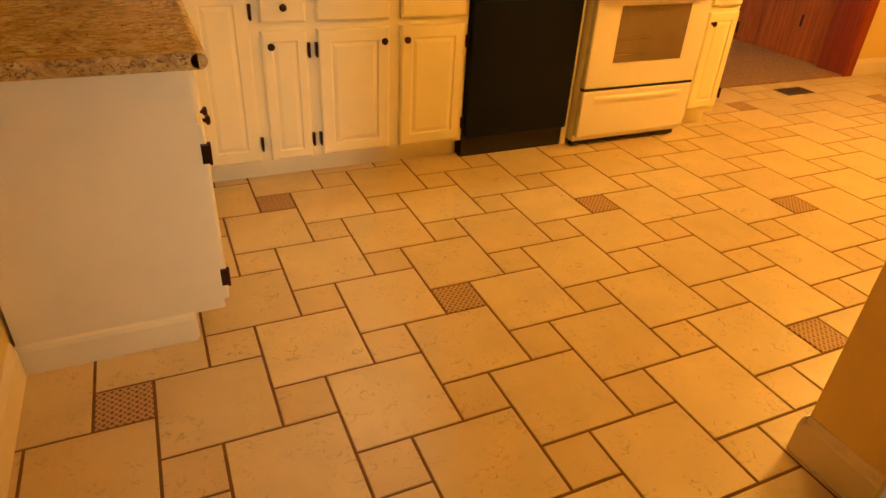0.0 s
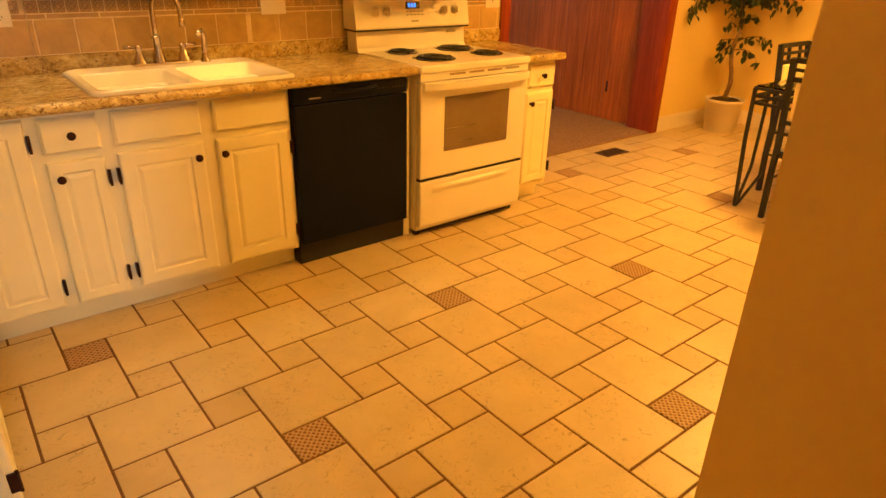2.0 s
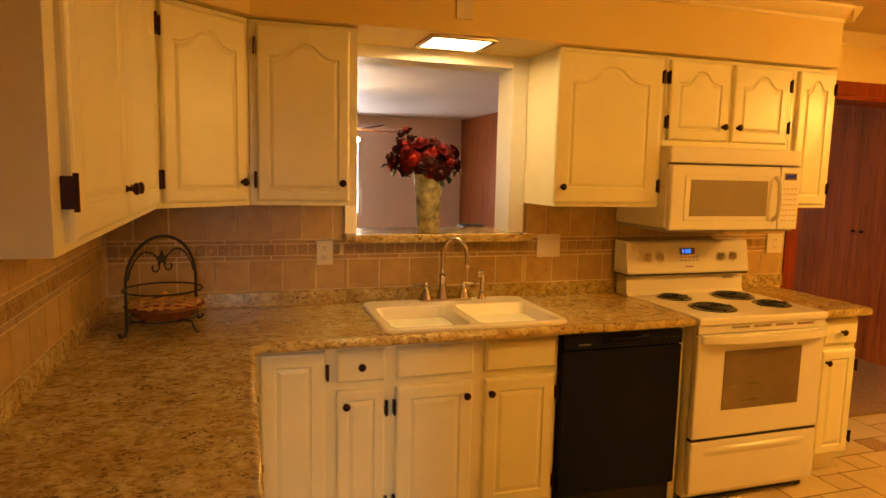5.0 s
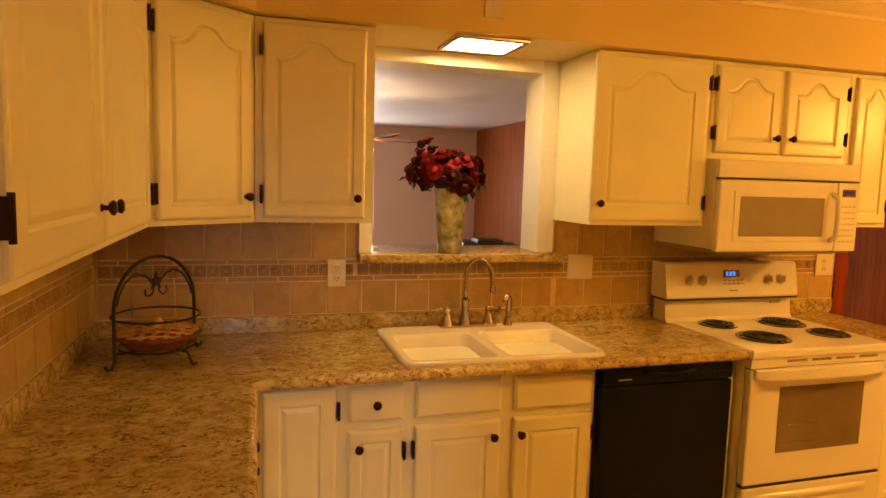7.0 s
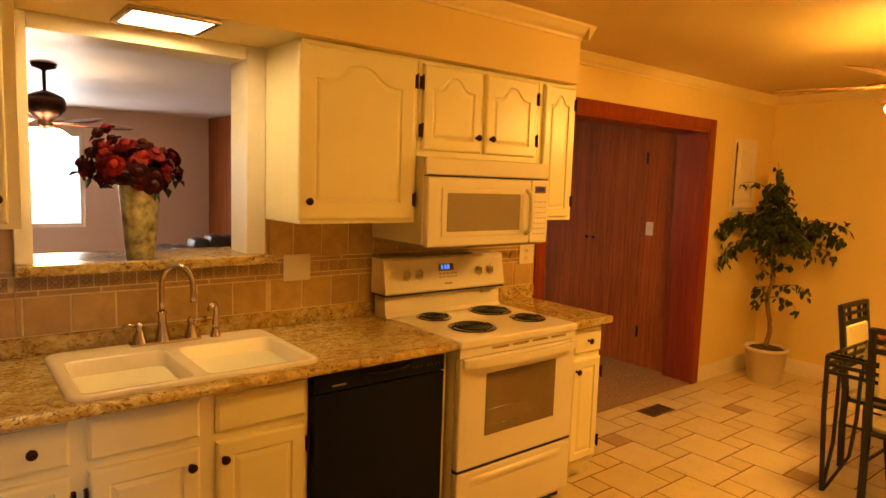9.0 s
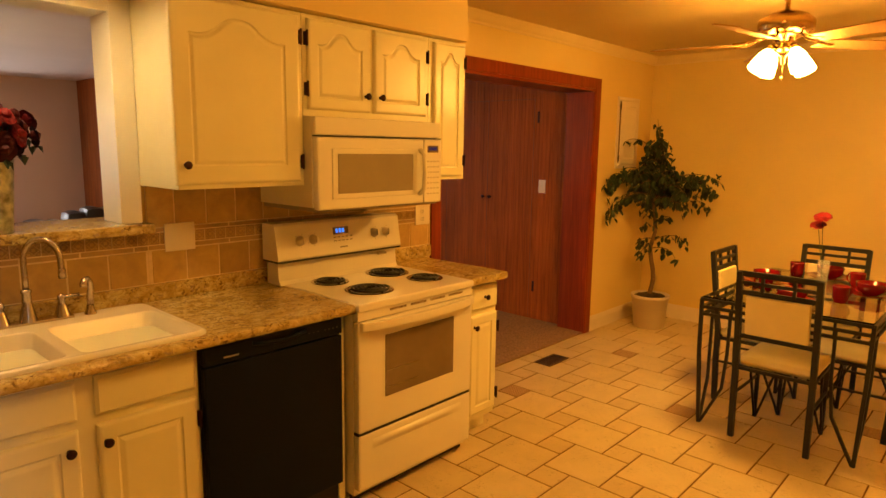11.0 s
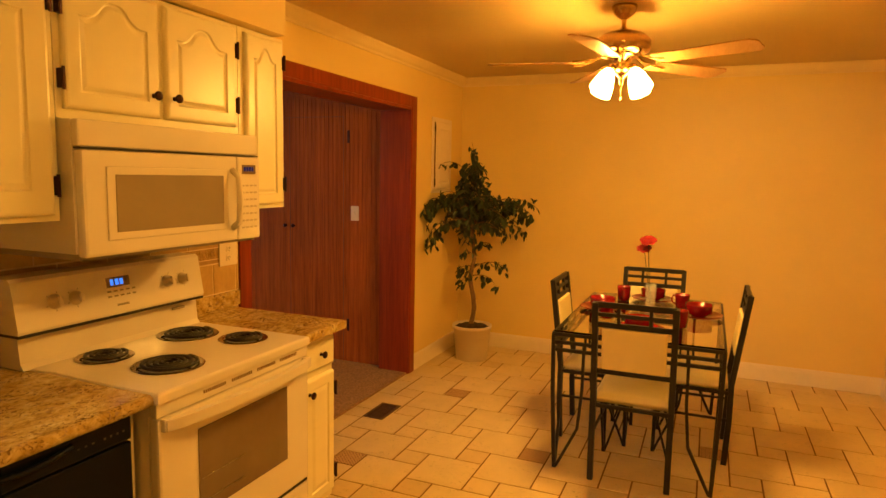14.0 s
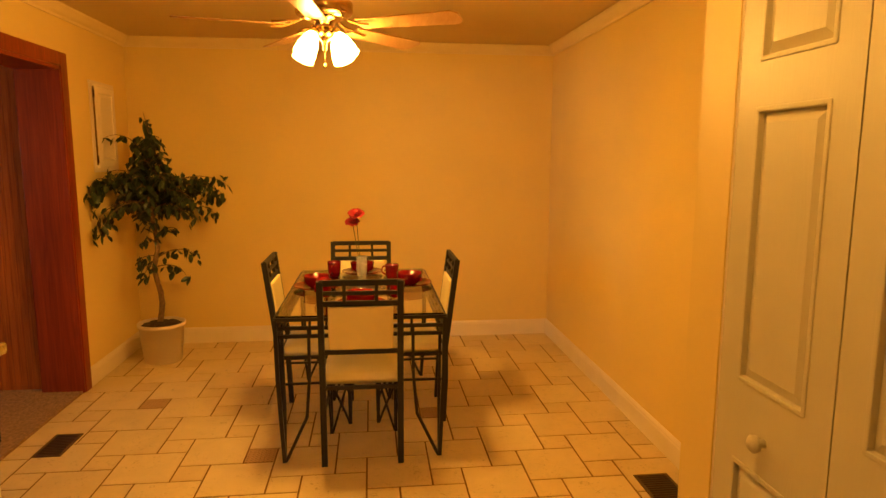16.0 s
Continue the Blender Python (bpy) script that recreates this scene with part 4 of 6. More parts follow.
# ---------------------------------------------------------------- microwave
c = thing("microwave", (3.53, -0.40, 1.30), "white over-the-range microwave hung under the short wall cabinet", "microwave")
bm = bmesh.new()
prism(bm, [(3.142, -0.425), (3.924, -0.425), (3.924, -0.004), (3.142, -0.004)], 1.312, 1.706)
part("case", bm, M["enamel"], c)
part("underside", box(3.150, 3.916, -0.440, -0.02, 1.292, 1.312, bev=0.003), M["grey_plastic"], c, "dark grey underside grille")
part("top_grille", box(3.142, 3.926, -0.452, -0.425, 1.628, 1.706, bev=0.006), M["enamel"], c)
part("seam", box(3.146, 3.926, -0.455, -0.426, 1.6215, 1.6265), M["black"], c, "dark seam under the top grille")
d = part("microwave_door", box(3.146, 3.795, -0.462, -0.425, 1.302, 1.620, bev=0.010), M["enamel"], c)
bm = bmesh.new()
bx(bm, 3.222, 3.742, -0.466, -0.460, 1.348, 1.572, bev=0.004)
part("window_frame", bm, M["enamel"], d)
part("window", box(3.252, 3.715, -0.4685, -0.464, 1.372, 1.548, bev=0.0015), M["mw_glass"], d, "finely screened tan window")
bm = bmesh.new()
tube(bm, [(3.765, -0.462, 1.350), (3.768, -0.492, 1.375), (3.768, -0.500, 1.460), (3.768, -0.492, 1.545), (3.765, -0.462, 1.570)], [0.011, 0.012, 0.013, 0.012, 0.011], 10)
part("handle", bm, M["enamel"], d, "white vertical bar handle")
p = part("control_panel", box(3.799, 3.926, -0.462, -0.425, 1.302, 1.620, bev=0.008), M["enamel"], c)
part("display_surround", box(3.822, 3.900, -0.4635, -0.460, 1.555, 1.590), M["oven_glass"], p, "dark display surround")
bm = bmesh.new()
for i in range(4):
    bx(bm, 3.832 + 0.015 * i, 3.841 + 0.015 * i, -0.4645, -0.4630, 1.566, 1.582)
part("display", bm, M["display_dim"], p, "dim violet clock digits")
bm = bmesh.new()
for i in range(4):
    for j in range(7):
        bx(bm, 3.818 + 0.024 * i, 3.834 + 0.024 * i, -0.4632, -0.461, 1.345 + 0.027 * j, 1.352 + 0.027 * j)
tagged(part("buttons", bm, M["faint_print"], p, "rows of small grey printed buttons"), kind="stuff")


# ---------------------------------------------------------------- outlets, plates, hatch, vents
def wall_plate(x, y, z, w, h, kind, turn=0.0, label=""):
    m = facing(x, y, z, turn)
    c = thing("outlet" if kind == "outlet" else ("light_switch" if kind == "switch" else "cover_plate"), (x, y, z), label, "outlet" if kind == "outlet" else ("switch" if kind == "switch" else "cover plate"))
    bm = bmesh.new()
    bx(bm, -w / 2, w / 2, -0.006, -0.0005, -h / 2, h / 2, bev=0.0025)
    bm.transform(m)
    part("plate", bm, M["bisque"], c)
    if kind == "outlet":
        for s in (-1, 1):
            bm = bmesh.new()
            bx(bm, -0.016, 0.016, -0.008, -0.004, s * 0.022 - 0.014, s * 0.022 + 0.014, bev=0.003)
            bm.transform(m)
            r = part("socket", bm, M["bisque"], c)
            bm = bmesh.new()
            for q in (-0.006, 0.006):
                bx(bm, q - 0.001, q + 0.001, -0.0088, -0.0078, s * 0.022 - 0.002, s * 0.022 + 0.007)
            bx(bm, -0.002, 0.002, -0.0088, -0.0078, s * 0.022 - 0.010, s * 0.022 - 0.006)
            bm.transform(m)
            part("slots", bm, M["black"], r, "dark slots")
    elif kind == "switch":
        bm = bmesh.new()
        bx(bm, -0.005, 0.005, -0.014, -0.004, -0.010, 0.012, bev=0.001)
        bm.transform(m)
        part("toggle", bm, M["bisque"], c)
    else:
        bm = bmesh.new()
        lathe(bm, [(0.004, 0), (0.004, 0.002), (0.0001, 0.003)], n=8, m=m @ Matrix.Translation((0, -0.005, 0)) @ Matrix.Rotation(radians(90), 4, "X"))
        part("screw", bm, M["bisque"], c)


wall_plate(1.557, -0.012, 1.166, 0.078, 0.118, "outlet", label="cream duplex outlet on the tan tiled wall")
wall_plate(2.735, -0.012, 1.182, 0.135, 0.122, "plate", label="cream square blank cover plate on the tan tiled wall")
wall_plate(4.243, -0.012, 1.175, 0.120, 0.118, "outlet", label="cream double outlet on the tiled wall beside the range")
wall_plate(2.090, -0.425, 2.245, 0.075, 0.095, "plate", label="small cream blank plate on the soffit")
wall_plate(6.3182, 0.512, 1.247, 0.072, 0.118, "switch", -90, label="white light switch on the brown beadboard wall")

c = thing("wall_hatch", (6.89, 0, 1.42), "cream painted narrow cupboard door high on the wall behind the plant", "cupboard door")
bm = bmesh.new()
bx(bm, 6.665, 7.07, -0.012, -0.001, 1.42, 2.04, bev=0.003)
part("frame", bm, M["trim"], c)
mm = facing(6.70, -0.012, 1.45, 0)
d = part("door", raised_door(0.335, 0.56, mm, 0.0, 0.05, 0.018), M["trim"], c)
for z_ in (0.06, 0.50):
    part("hinge", box(-0.010, -0.001, -0.016, -0.004, z_ - 0.025, z_ + 0.025, bev=0.002, m=mm), M["bronze"], d, "small dark hinge")

part("gap", box(-0.0045, -0.003, -0.0130, -0.002, 0.02, 0.55, m=mm), M["grout"], d, "thin dark gap on the hinge side")


def floor_vent(x0, x1, y0, y1, label):
    c = thing("floor_vent", ((x0 + x1) / 2, (y0 + y1) / 2, 0.0), label, "floor vent")
    part("frame", bmesh_flat_frame(x0, x1, y0, y1), M["vent"], c)
    bm = bmesh.new()
    k = 12
    for i in range(k):
        x = x0 + 0.016 + (x1 - x0 - 0.032) * (i + 0.5) / k
        bx(bm, x - 0.003, x + 0.003, y0 + 0.014, y1 - 0.014, 0.001, 0.005)
    tagged(part("slats", bm, M["vent"], c), kind="stuff")
    part("shaft", box(x0 + 0.01, x1 - 0.01, y0 + 0.01, y1 - 0.01, 0.0003, 0.001), M["black"], c)


def bmesh_flat_frame(x0, x1, y0, y1):
    bm = bmesh.new()
    w = 0.015
    bx(bm, x0, x1, y0, y0 + w, 0.0005, 0.006, bev=0.0015)
    bx(bm, x0, x1, y1 - w, y1, 0.0005, 0.006, bev=0.0015)
    bx(bm, x0, x0 + w, y0 + w, y1 - w, 0.0005, 0.006, bev=0.0015)
    bx(bm, x1 - w, x1, y0 + w, y1 - w, 0.0005, 0.006, bev=0.0015)
    return bm


floor_vent(5.325, 5.595, -0.280, -0.137, "dark bronze floor vent set in the tiles by the doorway")
floor_vent(4.555, 4.825, -3.305, -3.135, "dark bronze floor vent set in the tiles by the dining wall")

# light box over the sink
c = thing("recessed_light", (2.107, -0.255, SOFF), "lit square recessed light box in the soffit over the sink", "ceiling light")
bm = bmesh.new()
for a in ((1.955, 2.260, -0.392, -0.372), (1.955, 2.260, -0.138, -0.118), (1.955, 1.975, -0.372, -0.138), (2.240, 2.260, -0.372, -0.138)):
    bx(bm, a[0], a[1], a[2], a[3], SOFF - 0.016, SOFF - 0.0005, bev=0.003)
part("frame", bm, M["nickel"], c, "dull metal frame")
part("lens", box(1.975, 2.240, -0.372, -0.138, SOFF - 0.012, SOFF - 0.001), M["sink_glass"], c, "lit white lens")

# kitchen fill light added unseen and shaped as a dome to brighten the cabinets
DX, DY = 3.10, -2.05
c = thing("flush_ceiling_light", (DX, DY, CEIL), "unseen dome-shaped fill light added to the kitchen ceiling", "ceiling light")
bm = bmesh.new()
lathe(bm, [(0.165, 0), (0.165, -0.02), (0.150, -0.025)], (DX, DY, CEIL - 0.001), 32)
part("rim", bm, M["brass"], c)
bm = bmesh.new()
lathe(bm, [(0.150, -0.022), (0.140, -0.050), (0.105, -0.080), (0.05, -0.098), (0.0001, -0.102)], (DX, DY, CEIL), 32)
part("dome", bm, M["fill_dome"], c)

# ---------------------------------------------------------------- bifold doors and the near door casing
c = structure("door_bifold", bmesh_frame(2.685, 3.472, BY - 0.06, BY - 0.004, -0.04, 2.034, 0.012), M["trim"], label="white moulded bifold closet door, closed")


def moulded_leaf(x0, w, h, y):
    """A pressed six-panel style leaf: one column of raised panels."""
    bm = bmesh.new()
    st = 0.075
    z = 0.012
    zs = [(0.20, 0.832), (1.024, 1.642), (1.742, 1.95)]
    bx(bm, 0, st, -0.030, 0, z, h)
    bx(bm, w - st, w, -0.030, 0, z, h)
    last = z
    for a, b in zs:
        bx(bm, st, w - st, -0.030, 0, last, a)
        last = b
    bx(bm, st, w - st, -0.030, 0, last, h)
    for a, b in zs:
        bx(bm, st, w - st, -0.018, -0.005, a, b)
        t = bmesh.new()
        x_0, x_1 = st + 0.002, w - st - 0.002
        rings = []
        for i, yy in ((0, -0.018), (0.012, -0.019), (0.034, -0.029)):
            rings.append([t.verts.new((px, yy, pz)) for px, pz in ((x_0 + i, a + i), (x_1 - i, a + i), (x_1 - i, b - i), (x_0 + i, b - i))])
        for p, q in zip(rings, rings[1:]):
            for i in range(4):
                j = (i + 1) % 4
                t.faces.new((p[i], p[j], q[j], q[i]))
        t.faces.new(rings[-1])
        bmesh.ops.recalc_face_normals(t, faces=t.faces[:])
        merge(bm, t)
        for (xa, xb, za, zb) in ((st - 0.002, st + 0.010, a, b), (w - st - 0.010, w - st + 0.002, a, b), (st, w - st, a - 0.002, a + 0.010), (st, w - st, b - 0.010, b + 0.002)):
            bx(bm, xa, xb, -0.033, -0.016, za, zb, bev=0.003)
    bm.transform(facing(x0, y, 0, 180))
    return bm


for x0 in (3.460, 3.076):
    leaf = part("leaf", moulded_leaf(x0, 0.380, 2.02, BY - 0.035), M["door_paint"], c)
    if x0 > 3.1:
        bm = bmesh.new()
        lathe(bm, [(0.0001, 0), (0.010, 0), (0.008, 0.012), (0.018, 0.018), (0.020, 0.028), (0.012, 0.036), (0.0001, 0.037)], n=18,
              m=Matrix.Translation((3.273, BY - 0.006, 0.915)) @ Matrix.Rotation(radians(-90), 4, "X"))
        part("knob", bm, M["door_paint"], leaf, "white round wooden knob")

bm = bmesh.new()
bx(bm, 1.463, 1.480, -3.46, -3.295, 0, 2.05, bev=0.003)
bx(bm, 1.480, 1.550, -3.313, -3.295, 0, 2.05, bev=0.004)
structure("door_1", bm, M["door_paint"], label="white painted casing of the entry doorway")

# beadboard boards, door gaps and pulls of the passage wall
bead_mesh = box(6.3195, 6.3252, 0.0010, 0.0390, 0.012, CEIL, bev=0.0008)
first = part("bead_board", bead_mesh, M["bead"], bead_wall)
first.location = (0, T + 0.135, 0)
for i in range(1, 80):
    o = new("bead_board", first.data)
    o.parent = bead_wall
    o.location = (0, T + 0.135 + 0.040 * i, 0)
bm = bmesh.new()
for y in (0.62, 1.145, 1.67):
    bx(bm, 6.3178, 6.3215, y - 0.002, y + 0.002, 0.02, 2.02)
bx(bm, 6.3178, 6.3215, 0.62, 1.67, 2.018, 2.022)
part("door_gaps", bm, M["grout"], bead_wall, "thin dark gaps of the flush pair of doors")
for y in (1.105, 1.185):
    bm = bmesh.new()
    lathe(bm, KNOB, n=14, m=facing(6.320, y, 1.12, -90) @ Matrix.Rotation(radians(90), 4, "X"))
    part("pull", bm, M["bronze"], bead_wall, "small dark round pull")
for z_ in (1.86, 0.32):
    part("hinge", box(6.314, 6.3195, 0.565, 0.585, z_ - 0.05, z_ + 0.05, bev=0.001), M["bronze"], bead_wall, "dark flush hinge")

# ---------------------------------------------------------------- dining table
TX0, TX1, TY0, TY1, TZ = 5.115, 6.395, -2.243, -1.412, 0.760
c = thing("dining_table", ((TX0 + TX1) / 2, (TY0 + TY1) / 2, 0), "glass-topped dining table with a black steel lattice frame, laid for four", "table")
bm = bmesh.new()
bx(bm, TX0 + 0.004, TX1 - 0.004, TY0 + 0.004, TY1 - 0.004, TZ - 0.004, TZ + 0.004, bev=0.001)
part("tabletop", bm, M["glass"], c, "clear glass top")
R = 0.0085
bm = bmesh.new()
corners = ((TX0, TY0), (TX1, TY0), (TX1, TY1), (TX0, TY1))
for z_, i in ((TZ - 0.013, 0.0), (TZ - 0.058, 0.006), (TZ - 0.100, 0.010)):
    q = [(x + (i if x == TX0 else -i), y + (i if y == TY0 else -i), z_) for x, y in corners]
    for a, b in zip(q, q[1:] + q[:1]):
        tube(bm, [a, b], 0, flat=(R, R))
for k, n_ in ((0, 7), (1, 5)):
    for i in range(1, n_):
        for s in (0, 1):
            u = i / n_
            if k == 0:
                x, y = TX0 + (TX1 - TX0) * u, (TY0 + 0.006 if s == 0 else TY1 - 0.006)
            else:
                y, x = TY0 + (TY1 - TY0) * u, (TX0 + 0.006 if s == 0 else TX1 - 0.006)
            tube(bm, [(x, y, TZ - 0.013), (x, y, TZ - 0.100)], 0, flat=(0.006, 0.006))
part("lattice_apron", bm, M["black_metal"], c, "black steel lattice apron of three rails")
for x, y in corners:
    sx, sy = (1 if x == TX0 else -1), (1 if y == TY0 else -1)
    bm = bmesh.new()
    fx, fy = x + sx * 0.030, y + sy * 0.022
    tube(bm, [(x, y, TZ - 0.013), (x + sx * 0.004, y + sy * 0.004, 0.45), (fx, fy, 0.0)], 0, flat=(0.0095, 0.0095))
    tube(bm, [(x + sx * 0.006, y + sy * 0.160, TZ - 0.06), (x + sx * 0.010, y + sy * 0.158, 0.45), (x + sx * 0.018, y + sy * 0.140, 0.24), (fx, fy + sy * 0.02, 0.03), (fx, fy + sy * 0.006, 0.004)], 0, flat=(0.0075, 0.0075))
    tube(bm, [(x + sx * 0.170, y + sy * 0.006, TZ - 0.06), (x + sx * 0.168, y + sy * 0.008, 0.45), (x + sx * 0.150, y + sy * 0.014, 0.24), (fx + sx * 0.02, fy, 0.03), (fx + sx * 0.006, fy, 0.004)], 0, flat=(0.0075, 0.0075))
    part("leg", bm, M["black_metal"], c)


# ---------------------------------------------------------------- dining chairs
def dining_chair():
    """Faces +x, its back legs at x = 0."""
    c = thing("dining_chair", (0, 0, 0), "black steel dining chair with lattice back and cream vinyl pads", "chair", "chairs round the table")
    hw = 0.190

    def lean(z):
        return 0.0 if z < 0.45 else -(z - 0.45) * 0.13
    for s in (-1, 1):
        bm = bmesh.new()
        tube(bm, [(0.012, s * hw, 0.0), (0.0, s * hw, 0.25), (0, s * hw, 0.45), (lean(0.70), s * hw, 0.70), (lean(0.955), s * hw, 0.955)], 0, flat=(0.0145, 0.0145))
        part("back_post", bm, M["black_metal"], c)
    bm = bmesh.new()
    for z_, h_ in ((0.945, 0.014), (0.895, 0.009), (0.842, 0.013)):
        tube(bm, [(lean(z_), -hw, z_), (lean(z_), hw, z_)], 0, flat=(0.008, h_))
    for y in (-hw * 0.40, hw * 0.40):
        tube(bm, [(lean(0.945), y, 0.945), (lean(0.842), y, 0.842)], 0, flat=(0.008, 0.009))
    part("back_lattice", bm, M["black_metal"], c)
    bm = bmesh.new()
    tube(bm, [(lean(0.595), -hw, 0.595), (lean(0.595), hw, 0.595)], 0, flat=(0.008, 0.011))
    part("back_rail", bm, M["black_metal"], c)
    bm = bmesh.new()
    t = bmesh.new()
    bmesh.ops.create_cube(t, size=1.0)
    bmesh.ops.scale(t, vec=(0.030, 2 * hw - 0.068, 0.222), verts=t.verts[:])
    bmesh.ops.bevel(t, geom=t.edges[:], offset=0.012, segments=3, affect="EDGES", profile=0.6)
    merge(bm, t, Matrix.Translation((lean(0.718) + 0.006, 0, 0.718)) @ Matrix.Rotation(-0.13, 4, "Y"))
    part("back_pad", bm, M["cushion"], c, "cream vinyl back pad")
    bm = bmesh.new()
    t = bmesh.new()
    bmesh.ops.create_grid(t, x_segments=10, y_segments=10, size=0.5)
    for v in t.verts:
        u, w_ = v.co.x * 2, v.co.y * 2
        r_ = (abs(u) ** 5 + abs(w_) ** 5) ** 0.2
        crown_ = 0.020 * (1 - min(1, r_) ** 4)
        k = 1 - 0.10 * (u + 1) / 2 * 0.3
        v.co = Vector((0.215 + u * 0.200, w_ * 0.195 * k, 0.462 + crown_))
    geo = bmesh.ops.extrude_face_region(t, geom=t.faces[:])
    for v in geo["geom"]:
        if isinstance(v, bmesh.types.BMVert):
            v.co.z = 0.418
    bmesh.ops.recalc_face_normals(t, faces=t.faces[:])
    for f_ in t.faces:
        f_.smooth = True
    bmesh.ops.bevel(t, geom=[e for e in t.edges if e.is_manifold and len(e.link_faces) == 2 and e.calc_face_angle(0) > 1.0], offset=0.012, segments=2, affect="EDGES")
    merge(bm, t)
    part("seat", bm, M["cushion"], c, "cream vinyl padded seat")
    bm = bmesh.new()
    fr = [(0.0, -hw), (0.40, -hw + 0.008), (0.40, hw - 0.008), (0.0, hw)]
    for a, b in zip(fr, fr[1:] + fr[:1]):
        tube(bm, [(a[0], a[1], 0.408), (b[0], b[1], 0.408)], 0, flat=(0.009, 0.009))
    for s in (-1, 1):
        tube(bm, [(0.004, s * hw, 0.255), (0.385, s * (hw - 0.006), 0.255)], 0, flat=(0.006, 0.006))
    part("seat_frame", bm, M["black_metal"], c)
    for s in (-1, 1):
        bm = bmesh.new()
        tube(bm, [(0.385, s * (hw - 0.010), 0.408), (0.390, s * (hw - 0.012), 0.0)], 0, flat=(0.0095, 0.0095))
        tube(bm, [(0.400, s * (hw - 0.110), 0.408), (0.398, s * (hw - 0.105), 0.30), (0.394, s * (hw - 0.035), 0.06), (0.391, s * (hw - 0.018), 0.005)], 0, flat=(0.006, 0.006))
        tube(bm, [(0.250, s * (hw - 0.008), 0.408), (0.262, s * (hw - 0.008), 0.30), (0.365, s * (hw - 0.010), 0.06), (0.385, s * (hw - 0.012), 0.005)], 0, flat=(0.006, 0.006))
        part("front_leg", bm, M["black_metal"], c)
    return c


chair = dining_chair()
chair.location = (5.075, -1.828, 0)
copy_thing(chair, pose(5.765, -1.360, 0, 0, 0, -90))
copy_thing(chair, pose(5.765, -2.300, 0, 0, 0, 90))
copy_thing(chair, pose(6.345, -1.810, 0, 0, 0, 180))

# ---------------------------------------------------------------- tableware
TT = TZ + 0.0045


def plate(x, y, r, z=TT):
    bm = bmesh.new()
    lathe(bm, [(0.0001, 0.004), (r * 0.55, 0.004), (r * 0.66, 0.010), (r * 0.97, 0.020), (r, 0.021), (r * 0.97, 0.016), (r * 0.62, 0.003), (r * 0.55, 0.0), (0.0001, 0.0)], n=36)
    o = solid("plate", bm, M["red_glaze"], "red glazed dinner plate on the glass table", "plate", "red tableware")
    o.location = (x, y, z)


def bowl(x, y, r=0.078, z=TT + 0.006):
    bm = bmesh.new()
    lathe(bm, [(0.0001, 0.006), (r * 0.5, 0.008), (r * 0.85, 0.035), (r * 0.95, 0.070), (r, 0.072), (r * 1.01, 0.068), (r * 0.93, 0.030), (r * 0.55, 0.004), (r * 0.5, 0.0), (0.0001, 0.0)], n=36)
    o = solid("bowl", bm, M["red_glaze"], "red glazed bowl standing on a red plate", "bowl", "red tableware")
    o.location = (x, y, z)


def mug(x, y, turn):
    c = thing("mug", (0, 0, 0), "red glazed mug on the glass table", "mug", "red tableware")
    bm = bmesh.new()
    lathe(bm, [(0.0001, 0.006), (0.034, 0.006), (0.038, 0.03), (0.040, 0.095), (0.043, 0.096), (0.043, 0.090), (0.040, 0.03), (0.036, 0.002), (0.0001, 0.0)], n=28)
    part("cup", bm, M["red_glaze"], c)
    bm = bmesh.new()
    tube(bm, [(0.039, 0, 0.078), (0.062, 0, 0.080), (0.074, 0, 0.062), (0.070, 0, 0.038), (0.039, 0, 0.022)], [0.006, 0.005, 0.005, 0.005, 0.006], 8)
    part("handle", bm, M["red_glaze"], c)
    c.location = (x, y, TT)
    c.rotation_euler = (0, 0, radians(turn))


for x, y in ((5.300, -1.825), (5.780, -1.560), (5.830, -2.110), (6.235, -1.820)):
    plate(x, y, 0.135)
    bowl(x, y)
mug(6.16, -1.640, 170)
mug(5.50, -2.020, -30)
mug(6.02, -2.010, 60)
mug(5.55, -1.620, 140)
c = thing("bud_vase", (6.02, -1.820, TT), "clear glass bud vase with two red flowers on the table", "vase")
bm = bmesh.new()
lathe(bm, [(0.0001, 0.004), (0.026, 0.004), (0.030, 0.06), (0.033, 0.150), (0.036, 0.150), (0.033, 0.06), (0.030, 0.0), (0.0001, 0.0)], (6.02, -1.820, TT), 24)
part("glass_body", bm, M["thin_glass"], c)
rnd = random.Random(5)


def bloom(bm, centre, r, petals, layers, tilt):
    """Cupped petals round a centre."""
    for L in range(layers):
        for i in range(petals):
            a = 2 * math.pi * (i + 0.5 * L) / petals + rnd.uniform(-0.2, 0.2)
            rr = r * (1 - 0.28 * L)
            lift = 0.25 + 0.55 * L / max(1, layers)
            t = bmesh.new()
            vs = []
            for u, w_ in ((0, 0.12), (0.45, 0.42), (0.8, 0.48), (1.0, 0.22)):
                zz = rr * (lift * u * 1.2 - 0.35 * u * u * (1 - L / layers))
                vs.append((t.verts.new((u * rr, -w_ * rr, zz + rnd.uniform(-0.05, 0.05) * rr)), t.verts.new((u * rr * 1.03, 0, zz - 0.10 * rr)), t.verts.new((u * rr, w_ * rr, zz + rnd.uniform(-0.05, 0.05) * rr))))
            for p, q in zip(vs, vs[1:]):
                t.faces.new((p[0], q[0], q[1], p[1]))
                t.faces.new((p[1], q[1], q[2], p[2]))
            for f_ in t.faces:
                f_.smooth = True
            merge(bm, t, Matrix.Translation(centre) @ tilt @ Matrix.Rotation(a, 4, "Z"))


